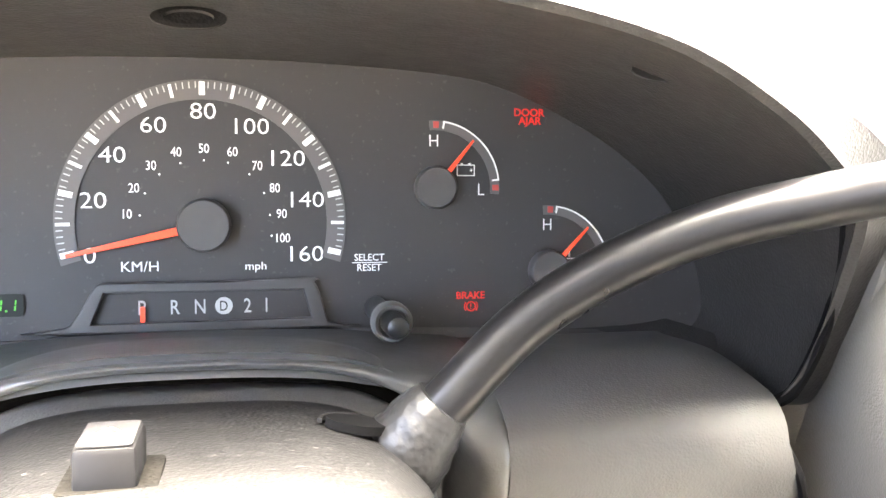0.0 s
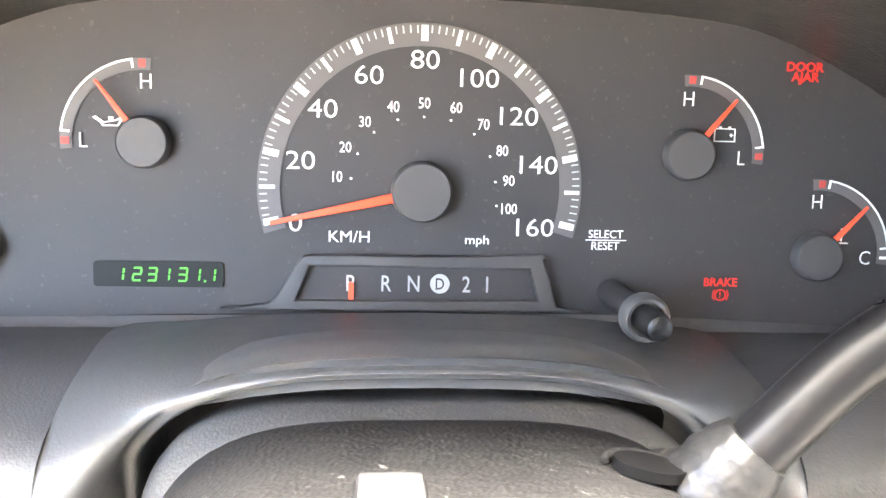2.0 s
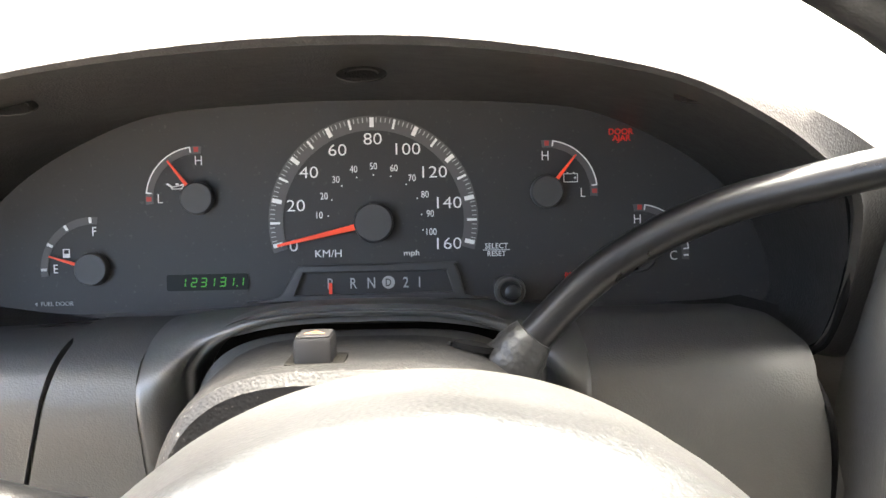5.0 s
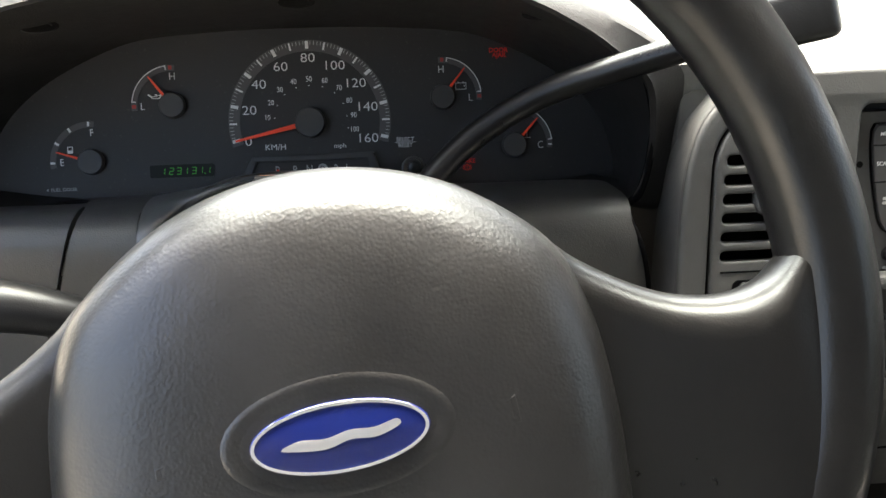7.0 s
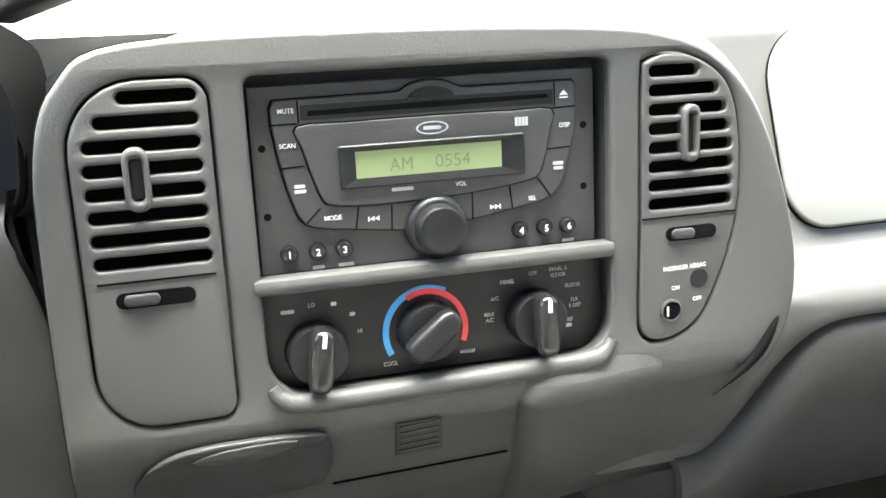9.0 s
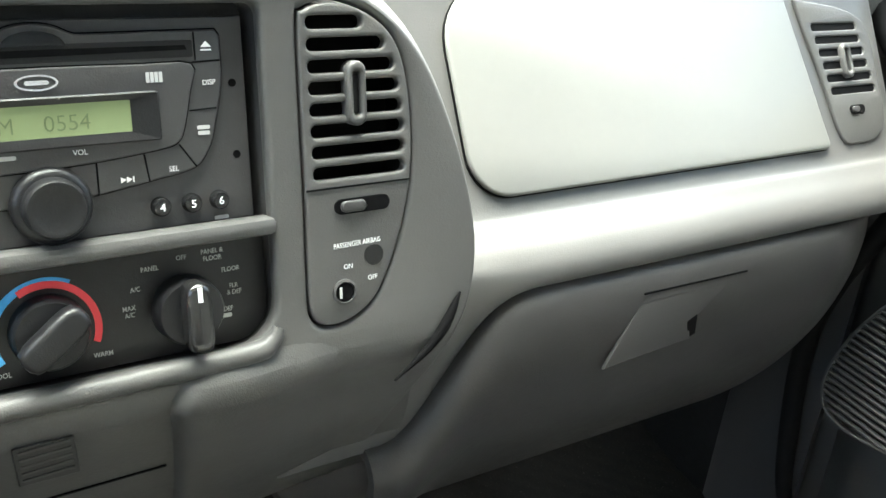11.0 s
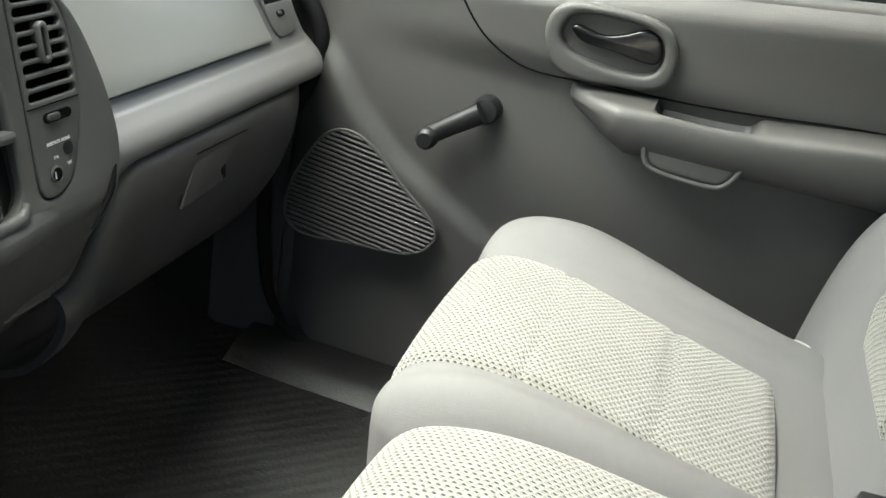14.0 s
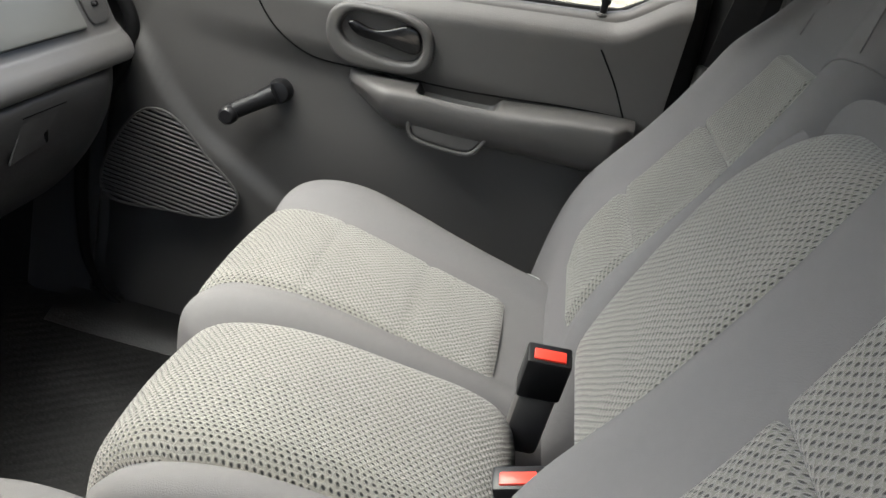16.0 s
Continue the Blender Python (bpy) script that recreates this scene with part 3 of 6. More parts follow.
# the lip follows a rounded arch; outwards it runs into the knee panels and the hood
rows = []
outside = spline([(0.095, 0.009, 0.640), (0.095, 0.010, 0.690), (0.095, 0.0145, 0.716), (0.095, 0.036, 0.7225), (0.095, 0.066, 0.7175), (0.095, 0.100, 0.7035), (0.073, 0.100, 0.7060), (0.046, 0.100, 0.7088), (0.0, 0.100, 0.7100)], 6)
for side in (-1, 1):
    half = []
    for k, (ox, oy, oz) in enumerate(outside):
        q = k / (len(outside) - 1)
        a = math.radians(2 + 88 * smoothstep(-0.25, 1.0, q))
        dx, ez = 0.0775 * math.cos(a) ** 0.667, 0.683 + 0.055 * math.sin(a) ** 0.667
        if q < 0.14:
            ez -= 0.05 * (1 - q / 0.14)
        out = Vector((math.cos(a), math.sin(a)))
        prof = [(dx, 0.062, ez - 0.012), (dx, 0.046, ez - 0.003), (dx + 0.0003 * out[0], 0.0365, ez), (dx + 0.0018 * out[0], 0.0322, ez + 0.0020 * out[1]), (dx + 0.0050 * out[0], 0.0318, ez + 0.0046 * out[1])]
        far = Vector((ox, oy, oz))
        near = Vector(prof[-1])
        for w, up in ((0.12, 0.0007), (0.5, 0.0010), (0.85, 0.0004), (1.0, 0.0)):
            m = near.lerp(far, w)
            if far.y < near.y:
                m.y = near.y + (far.y - near.y) * (1 - (1 - w) ** 2.4)
            prof.append((m.x, m.y - up * 0.5, m.z + up))
        half.append([(-0.4005 + side * x, y, z) for x, y, z in spline(prof, 4)])
    rows += half if side < 0 else half[-2::-1]
part("column_arch", sheet(rows, 0.005, EYES), ROLL, dash, "grey lip arching over the steering column")
# A flat near-black board paints the shade of the hollow behind the column.
part("backing", box((0.36, 0.01, 0.5), pose(-0.40, 0.15, 0.445)), VOID, dash, "near-black board painted for the shade round the column")
part("side_panel", box((0.036, 0.16, 0.34), pose(-0.166, 0.110, 0.62), 0.010), DASH, dash)
rows = [[(x + 0.32 * max(0.0, (x + 0.60) / 0.064) * (z - 0.713), y, z) for y, z in spline([(0.11, 0.696), (0.055, 0.718), (0.030, 0.7225), (0.018, 0.717), (0.013, 0.70), (0.010, 0.64), (0.014, 0.56), (0.03, 0.50), (0.10, 0.45)], 4)] for x in np.linspace(-0.82, -0.536, 14)]
part("end_panel", sheet(rows, 0.006, EYES), DASH, dash, "grey outer dash panel beside the door")
# Near-black tube, coloured for the shade inside the hood gap.
part("hood_seam", tube(spline([(-0.214, 0.026, 0.808), (-0.2045, 0.030, 0.795), (-0.1970, 0.031, 0.768), (-0.1970, 0.031, 0.742), (-0.2010, 0.031, 0.7225), (-0.2075, 0.031, 0.7140), (-0.2035, 0.0125, 0.702), (-0.199, 0.010, 0.687), (-0.1955, 0.010, 0.669), (-0.193, 0.009, 0.64)], 5), [0.0008] * 4 + [0.0018] * 8 + [0.0024] * 14 + [0.0016] * 20, 8), VOID, dash, "dark gap beside the instrument hood")

# centre fascia
STK = frame_of((0, 0, 0.75), (1, 0, 0), (0, 0.2149, 0.9766))


def sv(z):
    return (z - 0.75) / 0.9766


def curl(bm):
    """Curls the foot of the centre fascia under the dash."""
    for z in np.arange(0.505, 0.62, 0.0125):
        bmesh.ops.bisect_plane(bm, geom=bm.verts[:] + bm.edges[:] + bm.faces[:], plane_co=(0, 0, z), plane_no=(0, 0, 1))
    for v in bm.verts:
        low = max(0.0, 0.616 - v.co.z)
        under = 0.58 * low * smoothstep(0.0, 0.02, low)
        v.co.y += 3.4 * low ** 2 + under
        v.co.z -= 0.6 * under
        v.co.x += 2.0 * under * (v.co.x + 0.13)
    return bm


fascia = spline([(-0.188, 0.50), (-0.190, 0.60), (-0.190, 0.70), (-0.187, 0.755), (-0.174, 0.786), (-0.142, 0.8025), (-0.02, 0.8045), (0.09, 0.801), (0.138, 0.794), (0.166, 0.781), (0.188, 0.757), (0.205, 0.72), (0.216, 0.68), (0.218, 0.65), (0.211, 0.622), (0.190, 0.592), (0.165, 0.56), (0.14, 0.50)], 5)
fascia = [(x, sv(z)) for x, z in fascia]
opening = rrect(-0.0905, sv(0.6265), 0.0995, sv(0.7855), (0.022, 0.022, 0.006, 0.006))
vent_line = spline([(0.1165, 0.655), (0.1175, 0.70), (0.1180, 0.772), (0.1215, 0.7820), (0.137, 0.7850), (0.154, 0.7805), (0.1685, 0.7690), (0.1758, 0.7500), (0.1780, 0.722), (0.1762, 0.697), (0.1690, 0.6700), (0.1560, 0.6430), (0.1410, 0.6315), (0.1260, 0.6295), (0.1175, 0.6360)], 5, True)
vent_hole_r = [((x - 0.145) * 1.03 + 0.145, sv((z - 0.71) * 1.015 + 0.71)) for x, z in vent_line]
vent_hole_l = [(x, sv(z)) for x, z in rrect(-0.1735, 0.6205, -0.1065, 0.7875, (0.030, 0.010, 0.012, 0.034), 7)]
part("centre_fascia", curl(plate(fascia, 0.010, 0.003, (opening, vent_hole_l, vent_hole_r), STK @ lift(0, 0, 0.001))), DASH, dash, "grey centre fascia with rounded corners")
rings = []
for grow, back in ((-0.002, 0.008), (0.004, 0.002), (0.010, -0.010), (0.016, -0.028), (0.024, -0.055), (0.034, -0.085)):
    ring = []
    for i, (u, v) in enumerate(fascia):
        a, b = fascia[max(i - 1, 0)], fascia[min(i + 1, len(fascia) - 1)]
        t = Vector((b[0] - a[0], b[1] - a[1])).normalized()
        q = grow * (1.0 - 1.25 * smoothstep(-0.06, -0.15, u))
        ring.append(tuple(STK @ Vector((u - t.y * q, v + t.x * q, back))))
    rings.append(ring)
part("fascia_side", curl(loft(rings, False)), DASH, dash)
well = rrect(-0.0915, sv(0.6255), 0.1005, sv(0.7865), (0.022, 0.022, 0.006, 0.006))
part("well", loft([[tuple(STK @ Vector((u, v, 0.006))) for u, v in well], [tuple(STK @ Vector((u * 0.985, v, -0.012))) for u, v in well]], True, False, True), GREY, dash, "recess for the radio")
part("shelf_bar", box((0.196, 0.014, 0.0085), STK @ lift(0.0030, sv(0.6842), 0.007) @ Matrix.Rotation(radians(90), 4, "X"), 0.003), DASH, dash, "grey bar between radio and heater panel")
part("lower_lip", tube([tuple(STK @ Vector((u, sv(z), 0.011))) for u, z in spline([(-0.090, 0.633), (-0.0855, 0.6265), (-0.07, 0.6225), (0.0, 0.6225), (0.08, 0.6235), (0.0945, 0.6275), (0.0990, 0.634)], 5)], [0.0030 + 0.0025 * min(1.0, k / 8, (30 - k) / 8) for k in range(31)]), DASH, dash, "rounded lip under the heater panel")
# coin tray and pocket below
rows = []
for k in range(22):
    x = 0.0415 + 0.135 * (k / 21) ** 1.4
    row = []
    for j in range(22):
        z = 0.505 + 0.121 * j / 21
        far = 0.024 - math.hypot(max(0.0, 0.0655 - x), max(0.0, z - 0.598)) if x < 0.0655 or z > 0.598 else 0.024
        rise = 0.0090 * math.sqrt(max(0.0, 1 - (1 - min(1, max(0.0, far) / 0.012)) ** 2))
        row.append(tuple(STK @ Vector((x, sv(z), 0.0100 + rise * (1 - smoothstep(0.060, 0.150, x))))))
    rows.append(row)
part("pocket", curl(sheet(rows, 0.004, EYES)), DASH, dash, "swelling beside the ash tray", angle=60)
part("badge_patch", curl(plate([(x, sv(z)) for x, z in rrect(-0.0275, 0.582, -0.0015, 0.604, 0.001)], 0.0015, 0.0005, (), STK @ lift(0, 0, 0.0108))), GREY, dash)
for k in range(5):
    part("rib", curl(box((0.022, 0.0014, 0.001), STK @ lift(-0.0145, sv(0.586 + 0.004 * k), 0.0126, 3))), DASH, dash)
part("ledge_seam", curl(box((0.100, 0.0012, 0.001), STK @ lift(-0.012, sv(0.569), 0.0115, 1.5))), VOID, dash)

# passenger fascia with its rolled edge
def roll_low(x):
    """Height of the crease between the rolled panel and the glove box."""
    return 0.6005 - 0.095 * (1 - smoothstep(0.19, 0.30, x)) ** 1.5


rows = []
for x in np.concatenate([np.linspace(0.120, 0.31, 30), np.linspace(0.325, 0.750, 30)]):
    r = max(0.0, (x - 0.675) / 0.075)
    zl = roll_low(x)
    prof = [(0.16, 0.800), (0.128, 0.792), (0.106, 0.776), (0.092, 0.753), (0.036, 0.6565), (0.020, 0.640), (0.005, 0.628), (-0.003, 0.616), (-0.003, 0.606 - 0.5 * (0.6005 - zl)), (0.006, zl)]
    rows.append([(x, y + 0.027 * r ** 2.6, z) for y, z in spline(prof, 6)])
part("passenger_fascia", sheet(rows, 0.008, EYES), ROLL, dash, "grey rolled dash panel before the passenger")
AIR = frame_of((0, 0.0355, 0.656), (1, 0, 0), (0, 0.5, 0.866))
air = rrect(0.2605, -0.0025, 0.6185, 0.1370, (0.030, 0.006, 0.012, 0.042), 8)
air = [(u - 0.028 * max(0, v) / 0.134 * max(0.0, (u - 0.26) / 0.36), v) for u, v in air]
part("airbag_cover", plate(air, 0.0045, 0.002, (), AIR @ lift(0, 0, 0.0002)), AIRBAG, dash, "smooth passenger airbag cover, sky sheen painted paler")
part("airbag_seam", plate([(u + (0.0005 if u > 0.44 else -0.0005), v + (0.0005 if v > 0.06 else -0.0008)) for u, v in air], 0.0012, 0, (), AIR @ lift(0, 0, -0.0002)), VOID, dash)
# Near-black tube laid on the panels, painting the shade in their gap.
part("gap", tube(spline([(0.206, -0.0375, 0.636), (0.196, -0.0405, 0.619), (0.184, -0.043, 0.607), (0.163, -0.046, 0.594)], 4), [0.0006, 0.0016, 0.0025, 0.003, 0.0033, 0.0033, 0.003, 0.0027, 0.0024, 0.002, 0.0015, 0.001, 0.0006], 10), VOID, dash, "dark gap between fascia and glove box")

# glove box
glove = thing("glove_box", (0.45, 0.03, 0.38), "closed grey glove box with a recessed latch", "glove box")


rows = []
for x in np.linspace(0.178, 0.738, 54):
    r = max(0.0, (x - 0.575) / 0.165)
    zt = roll_low(x)
    k = (zt - 0.38) / 0.2205
    prof = [(0.012, zt + 0.004), (0.001, zt + 0.001), (-0.007, zt - 0.008), (-0.010, 0.38 + 0.185 * k), (-0.006, 0.38 + 0.150 * k), (0.008, 0.38 + 0.105 * k), (0.035, 0.38 + 0.055 * k), (0.070, 0.393), (0.105, 0.375), (0.20, 0.365)]
    rows.append([(x, y + 0.072 * r ** 2.3, z) for y, z in spline(prof, 5)])
# Darker grey than the dash: shade under the tilted door is put into colour.
door_ob = part("door", sheet(rows, 0.008, EYES), GREY, glove, "glove box door, shade painted into its darker grey")
LAT = frame_of((0.44, -0.0085, 0.562), (1, 0, 0.0), (0, 0.06, 1))
part("latch_joint", plate([(-0.054, 0.0235), (0.053, 0.0225), (0.053, 0.0212), (-0.054, 0.0222)], 0.0022, 0, (), LAT), VOID, door_ob, "dark joint over the latch")
bm = plate([(-0.052, 0.0215), (0.042, 0.0215), (-0.0025, -0.0105), (-0.0005, -0.0230), (-0.085, -0.0285)], 0.003, 0.0008)
for vert in bm.verts:
    vert.co.z += 0.0020 * max(0.0, (0.0215 - vert.co.y) / 0.05) - 0.0013
bmesh.ops.transform(bm, matrix=LAT, verts=bm.verts)
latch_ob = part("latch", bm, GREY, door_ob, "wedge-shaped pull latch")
part("latch_notch", plate([(-0.006, -0.008), (0.004, -0.004), (0.005, -0.020), (-0.004, -0.0225)], 0.0042, 0.0005, (), LAT @ lift(0, 0, -0.001)), VOID, latch_ob, "dark finger notch")

# ---- instrument cluster ----
cluster = thing("instrument_cluster", (-0.40, 0.13, 0.69), "lit instrument cluster with white dials and orange needles", "instrument cluster")
face_out = spline([(u * 1.03, v * 1.03 + 0.0005) for u, v in half_in] + [(-u * 1.06, v * 1.02 + 0.0005) for u, v in half_in[-2:0:-1]], 5, True)
face = part("face", plate(face_out, 0.004, 0, (), CLU @ lift(0, 0, -0.0045)), FACE, cluster, "dark grey gauge face")


def put(name, shape, mt, n=0.0, thick=0.0003, holes=(), label="", parent=None, bevel=0.0):
    return part(name, plate(shape, thick, bevel, holes, CLU @ lift(0, 0, n)), mt, parent or cluster, label)


def print_on(words, u, v, height, mt=None, width=1.0, bold=0.0, n=0.0001, m=None, parent=None, name="lettering", slant=0.0):
    return part(name, text_mesh(words, height, (m or CLU) @ lift(u, v, n), width, 0.0002, bold, slant), mt or INK, parent or cluster, smooth=False)


SU, SVV, SR = 0.0, 0.0117, 0.0504
put("dial_band", arc_band(SU, SVV, SR - 0.0040, SR + 0.0034, -17, 197, 60), BAND, 0.0)


def dial_ticks():
    """All scale marks of the speedometer: bold every 20, plain every 10, fine between."""
    for k in range(0, 81):
        a = radians(193.2 - 206.4 * k / 80)
        big, half = k % 10 == 0, k % 5 == 0
        w, r0, r1 = (0.0011, SR - 0.0024, SR + 0.0026) if big else (0.0006, SR - 0.0024, SR + 0.0026) if half else (0.00022, SR + 0.0002, SR + 0.0026)
        c, s = math.cos(a), math.sin(a)
        quad = [(SU + r * c - q * s, SVV + r * s + q * c) for r, q in ((r0, -w), (r1, -w), (r1, w), (r0, w))]
        put("dial_tick", quad, INK if half else DIMINK, 0.0004)


dial_ticks()
for words, u, v in (("0", -0.0413, -0.0002), ("20", -0.0397, 0.0203), ("40", -0.0327, 0.0372), ("60", -0.0178, 0.0484), ("80", 0.0003, 0.0538), ("100", 0.0183, 0.0483), ("120", 0.0318, 0.0363), ("140", 0.0390, 0.0204), ("160", 0.0386, -0.0006)):
    print_on(words, u, v, 0.0062, width=1.17, bold=-0.006, name="dial_number")
for words, u, v in (("10", -0.0277, 0.0152), ("20", -0.0252, 0.0249), ("30", -0.0189, 0.0333), ("40", -0.0098, 0.0384), ("50", 0.0004, 0.0398), ("60", 0.0109, 0.0386), ("70", 0.0201, 0.0334), ("80", 0.0266, 0.0249), ("90", 0.0291, 0.0150), ("100", 0.0296, 0.0056)):
    print_on(words, u, v, 0.0036, width=0.82, bold=0.0, name="dial_number")
    du, dv = SU - u, SVV - v
    q = 0.0045 / math.hypot(du, dv)
    put("dial_dot", ellipse(u + du * q, v + dv * q, 0.00038, 0.00038, 10), INK, 0.0002)
print_on("KM/H", -0.0236, -0.0046, 0.0039, width=1.08)
print_on("mph", 0.0191, -0.0055, 0.0030, width=1.15, bold=0.004)


def pointer(u, v, angle, start, end, wide, cap_r, cap_h):
    c, s = math.cos(radians(angle)), math.sin(radians(angle))
    quad = [(u + r * c - q * s, v + r * s + q * c) for r, q in ((start, -wide), (end, -wide * 0.45), (end, wide * 0.45), (start, wide))]
    put("needle", quad, NEEDLE, cap_h * 0.45, 0.0012, label="orange needle", bevel=0.0003)
    part("needle_cap", turned([(cap_r * 1.04, 0), (cap_r * 1.04, cap_h * 0.3), (cap_r, cap_h - 0.0006), (cap_r - 0.0006, cap_h)], CLU @ lift(u, v, 0)), CAP, cluster, "round dark needle cap")


pointer(0, 0.0108, 192.5, 0.008, 0.0505, 0.0016, 0.0098, 0.0065)


def small_gauge(u, v, flip, needle, marks):
    def q(a):
        return 180 - a if flip else a
    a0, a1 = sorted((q(82), q(7)))
    put("gauge_band", arc_band(u, v, 0.0228, 0.0266, *sorted((q(95), q(-6)))), BAND, 0.0)
    put("gauge_arc", arc_band(u, v, 0.0260, 0.0266, a0, a1), INK, 0.0003)
    for a in (82, 7):
        put("gauge_tick", arc_band(u, v, 0.0236, 0.0266, *sorted((q(a) - 0.8, q(a) + 0.8)), 2), INK, 0.0004)
    for a in marks:
        put("red_mark", arc_band(u, v, 0.0236, 0.0262, *sorted((q(a) - 2.6, q(a) + 2.6)), 4), REDZONE, 0.0003)
    pointer(u, v, needle, 0.008, 0.0240, 0.00095, 0.0082, 0.0055)


small_gauge(0.0893, 0.0250, False, 51, (89, 0))
small_gauge(-0.0893, 0.0250, True, 127, (89, 0))
small_gauge(0.1366, -0.0088, False, 47, (88,))
print_on("H", 0.0889, 0.0436, 0.0050, width=0.9, bold=-0.008)
print_on("L", 0.1083, 0.0243, 0.0050, width=0.9, bold=-0.008)
print_on("H", -0.0887, 0.0443, 0.0050, width=0.9, bold=-0.008)
print_on("L", -0.1086, 0.0252, 0.0050, width=0.9, bold=-0.008)
print_on("H", 0.1363, 0.0100, 0.0050, width=0.9, bold=-0.008)
print_on("C", 0.1550, -0.0092, 0.0050, width=0.9, bold=-0.008)
print_on("F", -0.1424, 0.0092, 0.0046, width=0.85)
print_on("E", -0.1624, -0.0096, 0.0046, width=0.85)
for a in (92, 122, 150, 180):
    put("gauge_tick", arc_band(-0.1434, -0.0100, 0.0234, 0.0264, a - 1.6, a + 1.6, 2), INK, 0.0003)
put("gauge_band", arc_band(-0.1434, -0.0100, 0.0228, 0.0266, 84, 188), BAND, -0.0001)
pointer(-0.1434, -0.0100, 162, 0.008, 0.0225, 0.00085, 0.0082, 0.0055)
# battery, oil can, thermometer and pump signs
put("battery_sign", rrect(0.0982, 0.0296, 0.1056, 0.0342, 0.0003), INK, 0.0002, holes=(rrect(0.0986, 0.0300, 0.1052, 0.0338, 0.0002),))
put("battery_sign", rrect(0.1036, 0.0317, 0.1048, 0.0321, 0.0001), INK, 0.0002)
put("battery_sign", rrect(0.1040, 0.0313, 0.1044, 0.0325, 0.0001), INK, 0.0002)
for u in (0.0998, 0.1030):
    put("battery_sign", rrect(u, 0.0342, u + 0.0009, 0.0348, 0.0001), INK, 0.0002)
put("oil_sign", [(-0.1055, 0.0325), (-0.1045, 0.0330), (-0.1020, 0.0312), (-0.0985, 0.0318), (-0.0960, 0.0330), (-0.0955, 0.0326), (-0.0975, 0.0298), (-0.1025, 0.0298), (-0.1030, 0.0308)], INK, 0.0002, holes=([(-0.1022, 0.0302), (-0.0978, 0.0302), (-0.0968, 0.0319), (-0.0985, 0.0314), (-0.1020, 0.0308)],))
put("oil_sign", rrect(-0.1005, 0.0318, -0.0990, 0.0328, 0.0001), INK, 0.0002)
put("pump_sign", rrect(-0.1585, -0.0040, -0.1550, 0.0005, 0.0003), INK, 0.0002, holes=(rrect(-0.1580, -0.0020, -0.1555, 0.0000, 0.0002),))
put("heat_sign", rrect(0.1455, -0.0035, 0.1461, 0.0010, 0.0002), INK, 0.0002)
put("heat_sign", rrect(0.1435, -0.0044, 0.1483, -0.0039, 0.0002), INK, 0.0002)
put("tick_mark", rrect(0.1602, -0.0096, 0.1628, -0.0086, 0.0001), INK, 0.0002)
print_on("SELECT", 0.0630, -0.0024, 0.0028, width=0.95, bold=0.004)
put("rule", rrect(0.0560, -0.0046, 0.0700, -0.0043, 0.0001), INK, 0.0002)
print_on("RESET", 0.0630, -0.0064, 0.0028, width=0.95, bold=0.004)
print_on("DOOR", 0.1284, 0.0553, 0.0031, TELL, 1.0, 0.02, name="telltale")
print_on("AJAR", 0.1286, 0.0515, 0.0031, TELL, 1.0, 0.02, name="telltale")
print_on("BRAKE", 0.1041, -0.0184, 0.0029, TELL, 1.0, 0.02, name="telltale")
put("telltale", ellipse(0.1042, -0.0229, 0.0021, 0.0021, 20), TELL, 0.0002, holes=(ellipse(0.1042, -0.0229, 0.0016, 0.0016, 20),))
print_on("!", 0.1042, -0.0229, 0.0022, TELL, 1.0, 0.01, name="telltale")
put("telltale", arc_band(0.1042, -0.0229, 0.0025, 0.0029, 140, 220, 8), TELL, 0.0002)
put("telltale", arc_band(0.1042, -0.0229, 0.0025, 0.0029, -40, 40, 8), TELL, 0.0002)
print_on("FUEL DOOR", -0.1622, -0.0274, 0.0022, DIMINK, 1.0, 0.002)
put("arrow_mark", [(-0.1735, -0.0274), (-0.1722, -0.0264), (-0.1722, -0.0284)], DIMINK, 0.0002)
# odometer window with its segments
put("odometer_window", rrect(-0.1064, -0.0222, -0.0647, -0.0138, 0.0012), WINDOW, 0.0, 0.0006, label="black odometer window")
SEGS = {"1": "bc", "2": "abged", "3": "abgcd", ".": "p"}


def segments(words, u, v, w, h, pitch):
    t = 0.00028
    spots = {"a": (0, h / 2, w / 2, t), "g": (0, 0, w / 2, t), "d": (0, -h / 2, w / 2, t), "b": (w / 2, h / 4, t, h / 5), "c": (w / 2, -h / 4, t, h / 5), "f": (-w / 2, h / 4, t, h / 5), "e": (-w / 2, -h / 4, t, h / 5), "p": (0, -h / 2, t * 1.3, t * 1.3)}
    for ch in words:
        if ch == ".":
            u -= pitch * 0.5
        for s in SEGS[ch]:
            du, dv, a, b = spots[s]
            du = du - w * 0.3 if ch == "1" else du
            put("segment", [(u + du + (dv + q) * 0.12 + p, v + dv + q) for p, q in ((-a, -b), (a, -b), (a, b), (-a, b))], GREEN, 0.0007, 0.0002)
        u += pitch if ch != "." else pitch * 0.5


segments("123131.1", -0.0973, -0.0180, 0.0025, 0.0042, 0.0049)
# gear window in its raised frame
frame_o = spline([(-0.060, -0.0290), (-0.050, -0.0268), (-0.0455, -0.0220), (-0.0400, -0.0125), (-0.0375, -0.0108), (-0.030, -0.0105), (0.037, -0.0105), (0.0410, -0.0112), (0.0440, -0.0180), (0.0465, -0.0270), (0.052, -0.0290)], 3, True)
frame_i = [(-0.0412, -0.0258), (0.0400, -0.0252), (0.0368, -0.0142), (-0.0363, -0.0142)]
put("gear_frame", frame_o, CAP, 0.0, 0.004, (frame_i,), "grey raised gear window frame", bevel=0.0008)
put("gear_window", frame_i, FACE, 0.0, 0.0008, label="dark gear indicator strip")
